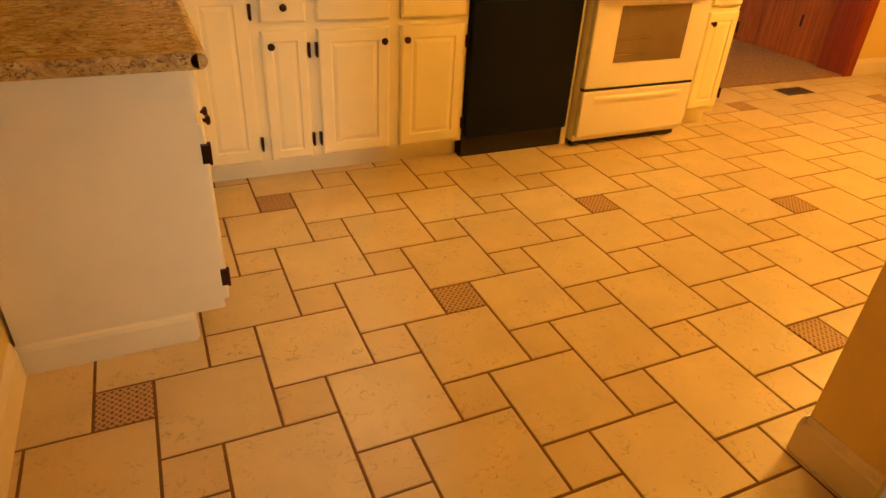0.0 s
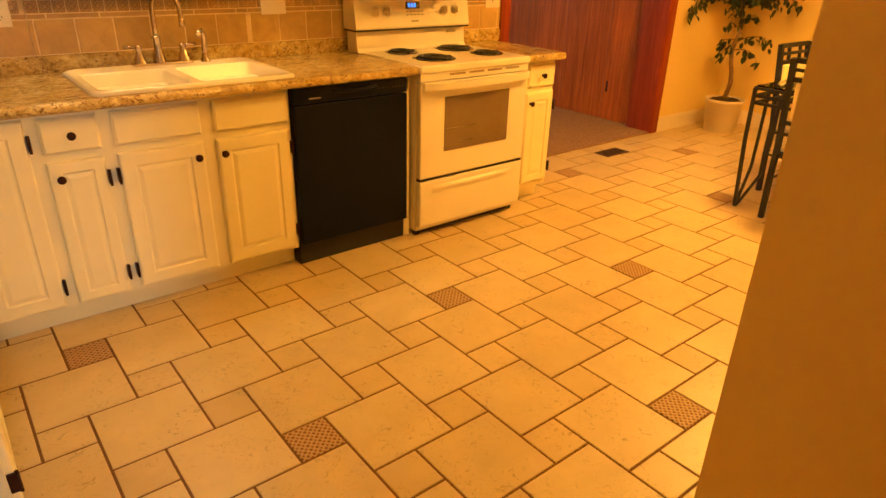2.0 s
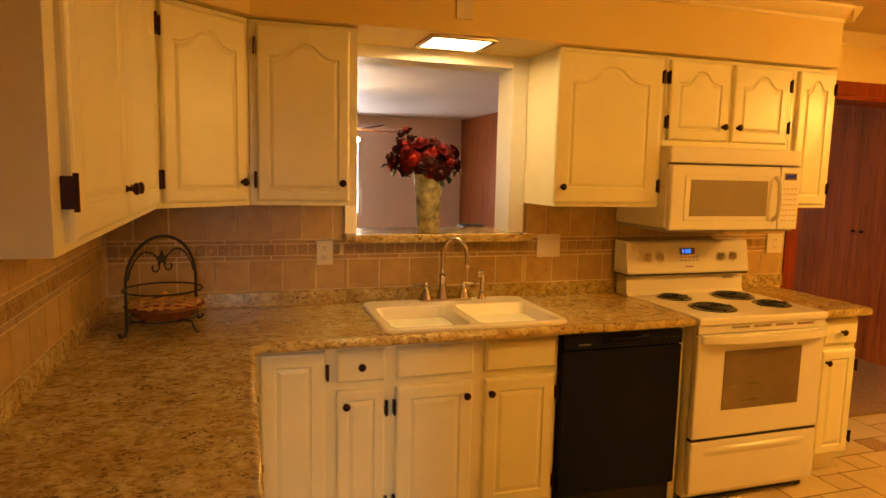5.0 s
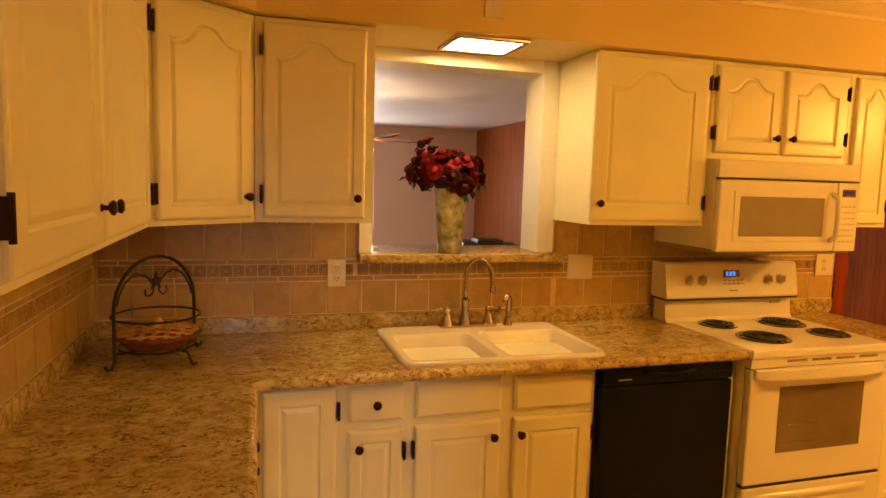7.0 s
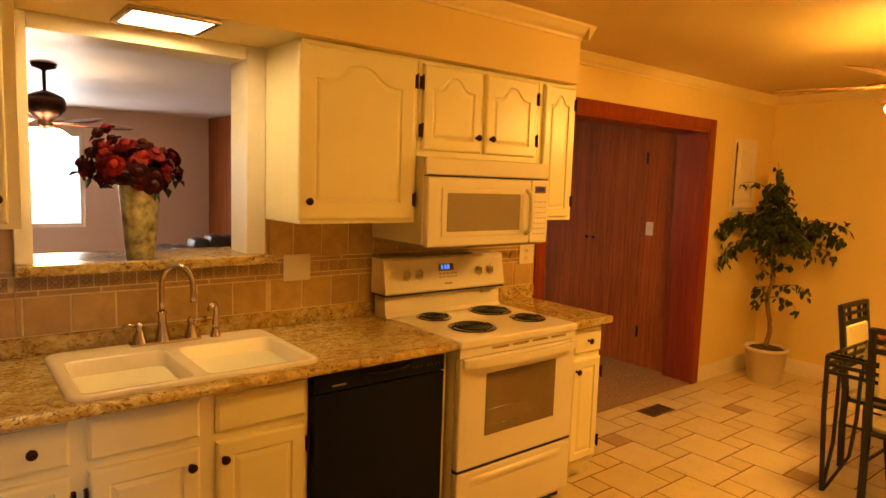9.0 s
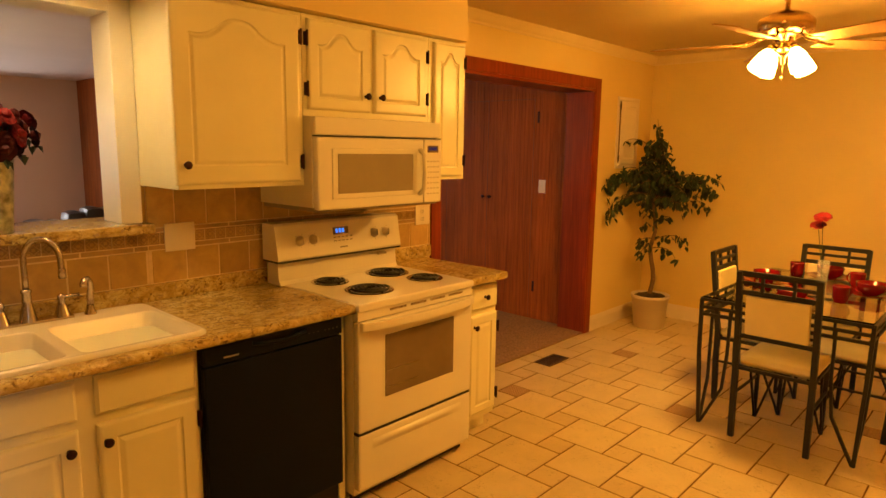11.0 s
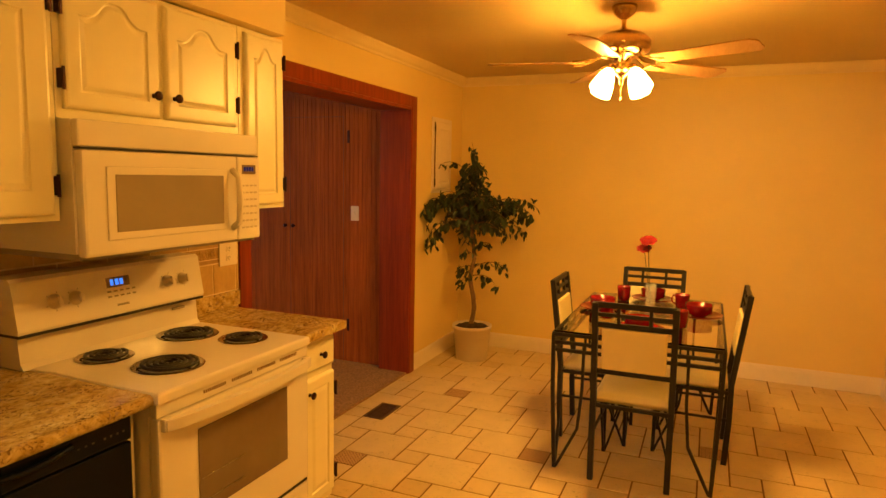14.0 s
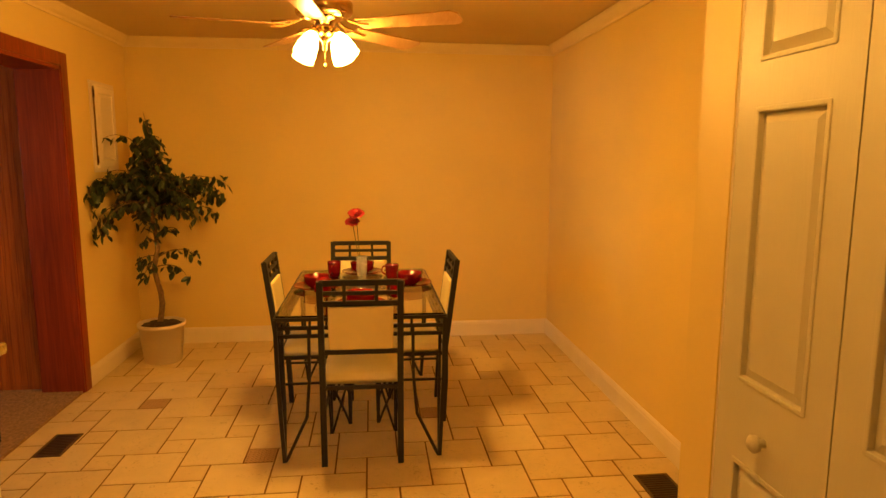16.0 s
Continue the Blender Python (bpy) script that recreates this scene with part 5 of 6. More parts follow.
for (dx, dy, zz, r_, pm) in ((-0.02, 0.030, 1.190, 0.052, 1), (0.0, 0.055, 1.135, 0.046, 1)):
    bm = bmesh.new()
    tube(bm, [(6.02, -1.820, 0.78), (6.02 + dx * 0.5, -1.82 + dy * 0.6, 1.0), (6.02 + dx, -1.82 + dy, zz)], 0.0022, 6)
    st_ = part("stem", bm, M["leaf"], c, "thin green stem")
    bm = bmesh.new()
    bloom(bm, (6.02 + dx, -1.82 + dy, zz), r_, 8, 6, Matrix.Rotation(-0.5, 4, "Y"))
    part("flower", bm, M["rose"] if pm else M["petal_red"], st_, "red flower head")

# ---------------------------------------------------------------- potted tree
PX, PY = 6.905, -0.305
c = thing("potted_tree", (PX, PY, 0), "artificial ficus tree with dark green leaves in a cream plastic pot", "plant")
bm = bmesh.new()
lathe(bm, [(0.0001, 0.0), (0.128, 0.0), (0.134, 0.008), (0.160, 0.265), (0.168, 0.268), (0.170, 0.296), (0.160, 0.298), (0.154, 0.262), (0.0001, 0.262)], (PX, PY, 0), 36)
part("pot", bm, M["pot"], c, "cream plastic pot")
bm = bmesh.new()
t = bmesh.new()
bmesh.ops.create_icosphere(t, subdivisions=4, radius=1.0)
for v in t.verts:
    n_ = noise.noise(v.co * 5)
    v.co = Vector((PX + v.co.x * 0.150, PY + v.co.y * 0.150, 0.266 + max(-0.003, v.co.z * 0.035) + n_ * 0.014))
merge(bm, t)
t = bmesh.new()
bmesh.ops.create_icosphere(t, subdivisions=3, radius=1.0)
for v in t.verts:
    n_ = noise.noise(v.co * 4)
    v.co = Vector((PX - 0.02 + v.co.x * 0.055, PY - 0.085 + v.co.y * 0.055, 0.285 + v.co.z * 0.032 + n_ * 0.012))
merge(bm, t)
part("moss", bm, M["soil"], c, "dark dried moss")
trunk = []
for i in range(14):
    z_ = 0.27 + i * 0.085
    trunk.append((PX + 0.018 * math.sin(i * 0.9), PY + 0.014 * math.cos(i * 1.3) + 0.02 * i / 14, z_))
bm = bmesh.new()
for k in range(3):
    pts = []
    for i, p in enumerate(trunk):
        a = i * 0.75 + k * 2.094
        pts.append((p[0] + 0.010 * math.cos(a), p[1] + 0.010 * math.sin(a), p[2]))
    tube(bm, pts, [0.014 - 0.0006 * i for i in range(14)], 8)
part("trunk", bm, M["bark"], c, "brown twisted trunk")
rnd = random.Random(11)
tw = bmesh.new()
leaves = []


def branch(start, direction, length, droop, n_leaves, z_top=None):
    d = Vector(direction).normalized()
    p = Vector(start)
    pts = [p.copy()]
    steps = 8
    for i in range(steps):
        d = (d + Vector((rnd.uniform(-0.10, 0.10), rnd.uniform(-0.10, 0.10), -droop * (0.3 + i / steps)))).normalized()
        p = p + d * (length / steps)
        p.x = min(p.x, EX - 0.03)
        p.y = min(p.y, -0.035)
        pts.append(p.copy())
    tube(tw, pts, [0.0055 - 0.0005 * i for i in range(len(pts))], 5)
    for i in range(n_leaves):
        u = 0.25 + 0.75 * (i + rnd.random()) / n_leaves
        q = pts[min(int(u * steps), steps - 1)].lerp(pts[min(int(u * steps) + 1, steps)], u * steps % 1)
        leaves.append((q + Vector((rnd.gauss(0, 0.020), rnd.gauss(0, 0.020), rnd.gauss(-0.008, 0.018))), rnd.uniform(0, 6.28)))


def bough(z_, side, near, up, length, droop, n_leaves):
    """side: along the end wall, near: out into the room."""
    branch((PX, PY + 0.01, z_), (side * 0.36 - near * 0.93, -side * 0.93 - near * 0.36, up), length, droop, n_leaves)


# top spike
for k in range(30):
    a = 2 * math.pi * (k * 0.381966)
    f_ = k / 29
    branch((PX, PY + 0.015, 1.20 + 0.46 * f_), (math.cos(a) * 0.8, math.sin(a) * 0.8, 0.75), (0.235 - 0.145 * f_) * rnd.uniform(0.8, 1.15), 0.26, int(19 - 9 * f_))
branch((PX, PY + 0.015, 1.45), (0.0, -0.05, 1.0), 0.40, 0.02, 22)
branch((PX, PY + 0.015, 1.52), (-0.3, 0.55, 1.0), 0.36, 0.30, 9)
# middle
for k in range(20):
    a = 2 * math.pi * (k * 0.381966 + 0.1)
    branch((PX, PY + 0.01, 1.08 + 0.014 * k), (math.cos(a), math.sin(a), 0.66), rnd.uniform(0.22, 0.33), 0.20, 19)
# long boughs on either side
for z_, sd, nr, up, ln_, dr_, n_ in ((1.14, -1.0, 0.55, 0.95, 0.78, 0.26, 34), (1.18, -1.0, 0.80, 0.85, 0.72, 0.28, 32), (1.10, -0.9, 1.10, 0.65, 0.66, 0.30, 28),
                                     (1.22, -1.0, 0.30, 0.80, 0.52, 0.24, 26), (1.12, -1.0, 0.70, 0.55, 0.62, 0.32, 28), (1.25, -0.8, 0.40, 0.70, 0.42, 0.20, 24),
                                     (1.20, 1.0, 0.10, 0.80, 0.62, 0.22, 34), (1.16, 1.0, 0.40, 0.75, 0.60, 0.22, 32), (1.12, 1.0, -0.20, 0.75, 0.58, 0.22, 28),
                                     (1.10, 1.0, 0.25, 0.45, 0.52, 0.22, 30), (1.24, 1.0, 0.30, 0.65, 0.48, 0.18, 28), (1.18, 0.7, 0.75, 0.55, 0.44, 0.22, 26),
                                     (1.05, 0.8, 0.50, 0.45, 0.36, 0.22, 20)):
    bough(z_ + 0.06, sd, nr, up, ln_ * 0.92, dr_, n_)
# low twigs on the trunk
for z_, sd, nr, up, ln_, dr_, n_ in ((0.80, -0.8, 0.4, 0.3, 0.19, 0.26, 16), (0.76, -0.6, 0.8, 0.1, 0.17, 0.26, 13), (0.90, -0.5, 0.5, 0.6, 0.16, 0.20, 9),
                                     (0.78, 1.0, 0.3, 0.8, 0.32, 0.24, 18), (0.72, 0.9, 0.2, 0.3, 0.24, 0.30, 12), (0.95, 0.6, 0.3, 0.6, 0.20, 0.20, 12),
                                     (1.00, -0.5, 0.5, 0.6, 0.17, 0.18, 10)):
    bough(z_, sd, nr, up, ln_, dr_, n_)
tagged(part("branches", tw, M["bark"], c, "thin brown branches"), kind="stuff")
lv = bmesh.new()
verts, faces = [], []
for q, a in leaves:
    L = rnd.uniform(0.050, 0.086)
    w_ = L * rnd.uniform(0.22, 0.30)
    m = Matrix.Translation(q) @ Matrix.Rotation(a, 4, "Z") @ Matrix.Rotation(rnd.uniform(0.35, 1.45), 4, "Y") @ Matrix.Rotation(rnd.uniform(-0.7, 0.7), 4, "X")
    loc = [(0, 0, 0), (0.35 * L, w_, 0.004), (0.75 * L, w_ * 0.75, 0.0), (L, 0, -0.006), (0.75 * L, -w_ * 0.75, 0.0), (0.35 * L, -w_, 0.004), (0.5 * L, 0, -0.006)]
    vs = []
    for p in loc:
        v_ = m @ Vector(p)
        v_.x = min(v_.x, EX - 0.008)
        v_.y = min(v_.y, -0.008)
        vs.append(lv.verts.new(v_))
    for i in range(6):
        lv.faces.new((vs[i], vs[(i + 1) % 6], vs[6]))
tagged(part("leaves", lv, M["leaf"], c, "many small dark green leaves"), kind="stuff")

# ---------------------------------------------------------------- dining ceiling fan
FX, FY = 5.29, -1.67
c = thing("ceiling_fan", (FX, FY, CEIL), "brass ceiling fan with honey wood blades and lit glass shades", "ceiling fan")
bm = bmesh.new()
lathe(bm, [(0.0001, 0), (0.062, 0), (0.062, -0.012), (0.052, -0.040), (0.026, -0.062), (0.018, -0.066)], (FX, FY, CEIL - 0.001), 28)
part("canopy", bm, M["brass"], c)
bm = bmesh.new()
lathe(bm, [(0.012, 0), (0.012, -0.05), (0.022, -0.055), (0.022, -0.070), (0.010, -0.075)], (FX, FY, CEIL - 0.060), 16)
part("downrod", bm, M["brass"], c)
bm = bmesh.new()
lathe(bm, [(0.018, 0.0), (0.050, -0.010), (0.105, -0.030), (0.134, -0.055), (0.138, -0.065), (0.138, -0.105), (0.130, -0.118), (0.100, -0.130), (0.0001, -0.132)], (FX, FY, 2.325), 40)
part("motor_housing", bm, M["brass"], c)
bm = bmesh.new()
lathe(bm, [(0.085, 0), (0.078, -0.012), (0.050, -0.024), (0.045, -0.050), (0.056, -0.060), (0.050, -0.080), (0.030, -0.098), (0.012, -0.110), (0.008, -0.150), (0.0001, -0.152)], (FX, FY, 2.193), 28)
hub = part("light_hub", bm, M["brass"], c)
for k in range(5):
    a = 29 + 72 * k
    m = Matrix.Translation((FX, FY, 2.158)) @ Matrix.Rotation(radians(a), 4, "Z")
    bm = bmesh.new()
    t = bmesh.new()
    w0, w1, l0, l1 = 0.052, 0.068, 0.185, 0.690
    out = [(l0, -w0), (l1 - 0.03, -w1), (l1, -w1 + 0.03), (l1, w1 - 0.03), (l1 - 0.03, w1), (l0, w0)]
    prism(t, out, -0.003, 0.003)
    merge(bm, t, m @ Matrix.Rotation(radians(-12), 4, "X"))
    b_ = part("blade", bm, M["blade"], c, "honey-coloured wooden blade")
    bm = bmesh.new()
    tube(bm, [(0.08, 0, 0.040), (0.13, 0, 0.015), (0.19, -0.035, -0.006), (0.25, -0.030, -0.010)], 0, flat=(0.010, 0.003), m=m)
    tube(bm, [(0.08, 0, 0.040), (0.13, 0, 0.015), (0.19, 0.035, 0.006), (0.25, 0.030, 0.002)], 0, flat=(0.010, 0.003), m=m)
    part("blade_iron", bm, M["brass"], b_, "brass blade bracket")
for k in range(4):
    a = radians(45 + 90 * k + 8)
    m = Matrix.Translation((FX + 0.078 * math.cos(a), FY + 0.078 * math.sin(a), 2.118)) @ Matrix.Rotation(a, 4, "Z") @ Matrix.Rotation(radians(-32), 4, "Y")
    bm = bmesh.new()
    tube(bm, [(0, 0, 0.02), (0, 0, -0.012)], 0.020, 12, m=m)
    s_ = part("lamp_arm", bm, M["brass"], c)
    bm = bmesh.new()
    lathe(bm, [(0.018, 0), (0.026, -0.010), (0.038, -0.035), (0.048, -0.075), (0.054, -0.122), (0.051, -0.124), (0.046, -0.116)], n=24, m=m @ Matrix.Translation((0, 0, -0.006)))
    part("glass_shade", bm, M["hot_glass"], s_, "lit white glass shade")
    bm = bmesh.new()
    lathe(bm, [(0.0455, -0.104), (0.042, -0.112), (0.024, -0.118), (0.0001, -0.120)], n=20, m=m @ Matrix.Translation((0, 0, -0.006)))
    part("bulb", bm, M["hot_bulb"], s_, "lit bulb")
bm = bmesh.new()
tube(bm, [(FX, FY, 2.045), (FX, FY, 1.985)], 0.0012, 5)
lathe(bm, [(0.0001, 0), (0.006, -0.006), (0.006, -0.022), (0.0001, -0.028)], (FX, FY, 1.987), 10)
part("pull_chain", bm, M["brass"], c)

# ---------------------------------------------------------------- pass-through vase
VX, VY, VZ = 2.070, -0.005, 1.2565
c = thing("flower_vase", (VX, VY, VZ), "galvanised metal vase of dark red flowers on the pass-through sill", "vase")
bm = bmesh.new()
lathe(bm, [(0.0001, 0.002), (0.050, 0.0), (0.053, 0.004), (0.075, 0.284), (0.078, 0.288), (0.074, 0.288), (0.052, 0.01), (0.0001, 0.01)], (VX, VY, VZ), 32)
part("metal_vase", bm, M["galvanised"], c)
rnd = random.Random(3)
stems = bmesh.new()
green = bmesh.new()
heads = []
for k in range(46):
    a = k * 2.39996
    r_ = 0.155 * math.sqrt((k + 0.5) / 46)
    zz = 1.690 - 2.6 * r_ * r_ + rnd.uniform(-0.05, 0.03)
    if k % 4 == 0:
        zz -= 0.07
    x, y = VX - 0.030 + r_ * math.cos(a), VY + 0.80 * r_ * math.sin(a)
    heads.append((x, y, zz))
for dx, zz in ((-0.205, 1.62), (-0.19, 1.585), (0.150, 1.60), (0.145, 1.665), (-0.14, 1.735), (-0.105, 1.755), (-0.085, 1.715), (-0.135, 1.695), (-0.165, 1.66), (-0.06, 1.70)):
    heads.append((VX + dx, VY + rnd.uniform(-0.06, 0.06), zz))
for k in range(12):
    heads.append((VX - 0.02 + 0.12 * math.cos(k * 0.5236), VY + 0.10 * math.sin(k * 0.5236), 1.565 + 0.02 * (k % 3)))
for i, (x, y, zz) in enumerate(heads):
    tube(stems, [(VX, VY, 1.45), (VX + (x - VX) * 0.4, VY + (y - VY) * 0.4, 1.56), (x, y, zz)], 0.002, 5)
    if i % 2 == 0:
        for s in range(2):
            t = bmesh.new()
            L = rnd.uniform(0.035, 0.055)
            vs = [t.verts.new(p) for p in ((0, 0, 0), (L * 0.5, L * 0.32, 0.006), (L, 0, -0.012), (L * 0.5, -L * 0.32, 0.006))]
            t.faces.new(vs)
            merge(green, t, Matrix.Translation((x, y, zz - 0.03)) @ Matrix.Rotation(rnd.uniform(0, 6.28), 4, "Z") @ Matrix.Rotation(rnd.uniform(-0.2, 0.9), 4, "Y"))
tagged(part("stems", stems, M["leaf"], c, "thin green stems"), kind="stuff")
tagged(part("leaves", green, M["leaf"], c, "dark green leaves"), kind="stuff")
for i, (x, y, zz) in enumerate(heads):
    bm = bmesh.new()
    out = (Vector((x, y, zz)) - Vector((VX, VY, 1.58))).normalized()
    tilt = out.to_track_quat("Z", "Y").to_matrix().to_4x4()
    bloom(bm, (x, y, zz), rnd.uniform(0.033, 0.044), 8, 5, tilt)
    t = bmesh.new()
    bmesh.ops.create_icosphere(t, subdivisions=2, radius=0.020)
    for v in t.verts:
        v.co *= 1 + 0.25 * noise.noise(v.co * 60 + Vector((i, 0, 0)))
    merge(bm, t, Matrix.Translation((x, y, zz + 0.004)) @ tilt)
    part("flower", bm, M[("petal_dark", "petal_red", "petal_dark", "petal_red", "petal_dark", "petal_orange")[i % 6]], c, ("dark red flower head", "bright red flower head", "dark red flower head", "bright red flower head", "dark red flower head", "orange-red flower head")[i % 6])

# ---------------------------------------------------------------- pie stand
SXc, SYc, SZ = 0.880, -0.345, 0.915
c = thing("pie_stand", (SXc, SYc, SZ), "black wrought-iron arched pie stand with a star on the counter", "stand")
u = Vector((0.247, 0.274, 0)).normalized()
n2 = Vector((u.y, -u.x, 0))
C = Vector((SXc, SYc, SZ))
bm = bmesh.new()
pts = []
hw = 0.170
for s in (-1,):
    base = C + u * (s * hw)
    pts += [base + u * (-0.035) + Vector((0, 0, 0.022)), base + u * (-0.030) + Vector((0, 0, 0.008)), base + u * (-0.012) + Vector((0, 0, 0.006)), base + Vector((0, 0, 0.03))]
for i in range(17):
    a = math.pi - math.pi * i / 16
    pts.append(C + u * (hw * math.cos(a)) + Vector((0, 0, 0.195 + 0.175 * math.sin(a))))
pts += [C + u * hw + Vector((0, 0, 0.03)), C + u * (hw + 0.012) + Vector((0, 0, 0.006)), C + u * (hw + 0.030) + Vector((0, 0, 0.008)), C + u * (hw + 0.035) + Vector((0, 0, 0.022))]
tube(bm, pts, 0.0060, 8)
part("arch", bm, M["black_metal"], c)
for z_, r_ in ((0.160, 0.146), (0.050, 0.125)):
    bm = bmesh.new()
    tube(bm, [C + Vector((r_ * math.cos(2 * math.pi * i / 32), r_ * math.sin(2 * math.pi * i / 32), z_)) for i in range(32)], 0.0036, 8, closed=True)
    part("ring", bm, M["black_metal"], c, "black wire ring")
bm = bmesh.new()
foot = C + n2 * 0.15
tube(bm, [C + n2 * 0.02 + Vector((0, 0, 0.048)), foot + Vector((0, 0, 0.045)), foot + n2 * 0.012 + Vector((0, 0, 0.02)), foot + n2 * 0.025 + Vector((0, 0, 0.006)), foot + n2 * 0.04 + Vector((0, 0, 0.012))], 0.0045, 8)
for s in (-1, 1):
    tube(bm, [C + u * (s * hw) + Vector((0, 0, 0.055)), C + u * (s * 0.11) + Vector((0, 0, 0.048)), C + Vector((0, 0, 0.046))], 0.004, 8)
part("foot", bm, M["black_metal"], c)
bm = bmesh.new()
top = C + Vector((0, 0, 0.300))
SCROLL = [(0.158, 0.215), (0.147, 0.252), (0.126, 0.287), (0.100, 0.308), (0.075, 0.315), (0.050, 0.309), (0.030, 0.294), (0.016, 0.274), (0.011, 0.254),
          (0.017, 0.238), (0.030, 0.231), (0.043, 0.236), (0.048, 0.248), (0.042, 0.258)]
for s in (-1, 1):
    tube(bm, [C + u * (s * a) + Vector((0, 0, z_)) for a, z_ in SCROLL], 0.0032, 8)
part("scrolls", bm, M["black_metal"], c)
bm = bmesh.new()
t = bmesh.new()
sp = []
for i in range(10):
    a = math.pi / 2 + i * math.pi / 5
    rr = 0.034 if i % 2 == 0 else 0.014
    sp.append((rr * math.cos(a), rr * math.sin(a)))
prism(t, sp, -0.003, 0.003)
merge(bm, t, Matrix.Translation(top + Vector((0, 0, -0.018))) @ Matrix((( u.x, 0, n2.x, 0), (u.y, 0, n2.y, 0), (0, 1, 0, 0), (0, 0, 0, 1))))
part("star", bm, M["black_metal"], c, "flat black star")

PC = C + n2 * 0.008 + Vector((0, 0, 0.054))
p = thing("pie", PC, "lattice-topped cherry pie in a brown dish on the iron stand", "pie")
bm = bmesh.new()
lathe(bm, [(0.0001, 0), (0.108, 0.0), (0.112, 0.004), (0.134, 0.032), (0.144, 0.042), (0.146, 0.046), (0.138, 0.045), (0.0001, 0.036)], PC, 36)
part("dish", bm, M["crust_dish"], p)
bm = bmesh.new()
rim = []
for i in range(72):
    a = 2 * math.pi * i / 72
    rr = 0.138 + 0.004 * math.sin(i * math.pi / 2)
    rim.append(PC + Vector((rr * math.cos(a), rr * math.sin(a), 0.040 + 0.003 * math.sin(i * math.pi / 2 + 1))))
tube(bm, rim, 0.0075, 6, closed=True)
for s in range(-3, 4):
    off = s * 0.038
    half = math.sqrt(0.136 ** 2 - off ** 2)
    for ax in (0, 1):
        pts = []
        for i in range(9):
            q = -half + 2 * half * i / 8
            z_ = 0.046 + 0.022 * (1 - (q * q + off * off) / 0.0205) + (0.003 if (i + s + ax) % 2 else 0)
            pts.append(PC + (Vector((q, off, z_)) if ax == 0 else Vector((off, q, z_))))
        strip = bmesh.new()
        tube(strip, pts, 0, flat=(0.0075, 0.003))
        part("crust_strip", strip, M["crust"], p, "golden baked lattice strip")
part("crust_rim", bm, M["crust_dish"], p, "browned crimped crust rim")
bm = bmesh.new()
lathe(bm, [(0.0001, 0.065), (0.07, 0.060), (0.11, 0.051), (0.142, 0.038)], PC, 32)
part("filling", bm, M["berry"], p, "dark red filling")
bm = bmesh.new()
for a in (0.6, 3.6):
    t = bmesh.new()
    vs = [t.verts.new(q) for q in ((0, 0, 0), (0.022, 0.013, 0.006), (0.05, 0, 0.0), (0.022, -0.013, 0.006))]
    t.faces.new(vs)
    merge(bm, t, Matrix.Translation(PC + Vector((0, 0, 0.074))) @ Matrix.Rotation(a, 4, "Z"))
part("leaf", bm, M["leaf"], p, "green sprig leaves")
bm = bmesh.new()
bmesh.ops.create_icosphere(bm, subdivisions=2, radius=0.017, matrix=Matrix.Translation(PC + Vector((0, 0, 0.082))))
part("topping", bm, M["crust"], p, "pale golden knob")

# ---------------------------------------------------------------- family room things
c = thing("armchair", (4.22, 6.0, 0), "black leather armchair in the room beyond the pass-through", "armchair")
bm = bmesh.new()
for k, top_ in enumerate((0.70, 0.79, 0.83, 0.82, 0.76)):
    bx(bm, 3.70 + 0.20 * k, 3.93 + 0.20 * k, 5.33 + 0.01 * (k % 2), 5.66, 0.30, top_, bev=0.09)
part("backrest", bm, M["leather"], c)
bm = bmesh.new()
bx(bm, 3.86, 4.66, 5.55, 6.35, 0.20, 0.46, bev=0.07)
part("seat", bm, M["leather"], c)
for x in (3.80, 4.62):
    part("armrest", box(x - 0.12, x + 0.12, 5.45, 6.35, 0.05, 0.64, bev=0.08), M["leather"], c)
part("base", box(3.82, 4.60, 5.45, 6.30, 0.012, 0.20), M["black"], c)

QX, QY = 2.16, 3.45
QD = 0.06
c = thing("ceiling_fan", (QX, QY, CEIL), "dark bronze ceiling fan with carved leaf blades and lit shades", "ceiling fan")
bm = bmesh.new()
lathe(bm, [(0.0001, 0), (0.095, 0), (0.085, -0.03), (0.022, -0.05), (0.014, -0.06), (0.014, -0.21), (0.07, -0.23), (0.135, -0.26), (0.150, -0.30), (0.148, -0.36), (0.105, -0.41), (0.05, -0.45), (0.06, -0.49), (0.045, -0.52), (0.0001, -0.53)], (QX, QY, CEIL - 0.001), 32)
part("motor_housing", bm, M["bronze"], c)
for k in range(5):
    m = Matrix.Translation((QX, QY, 2.035 - QD)) @ Matrix.Rotation(radians(6 + 72 * k), 4, "Z") @ Matrix.Rotation(radians(16), 4, "X")
    bm = bmesh.new()
    out = [(0.14, -0.03), (0.30, -0.075), (0.50, -0.085), (0.64, -0.055), (0.68, 0.0), (0.64, 0.055), (0.50, 0.085), (0.30, 0.075), (0.14, 0.03)]
    t = bmesh.new()
    prism(t, out, -0.006, 0.006)
    merge(bm, t, m)
    for i in range(12):
        x = 0.18 + 0.04 * i
        tube(bm, [(x, -0.07 * math.sin(min(1, (x - 0.1) * 4) * 1.57), -0.004), (x + 0.02, 0, -0.006), (x, 0.07 * math.sin(min(1, (x - 0.1) * 4) * 1.57), -0.004)], 0.006, 4, m=m)
    part("blade", bm, M["carved_blade"], c, "carved wooden leaf blade")
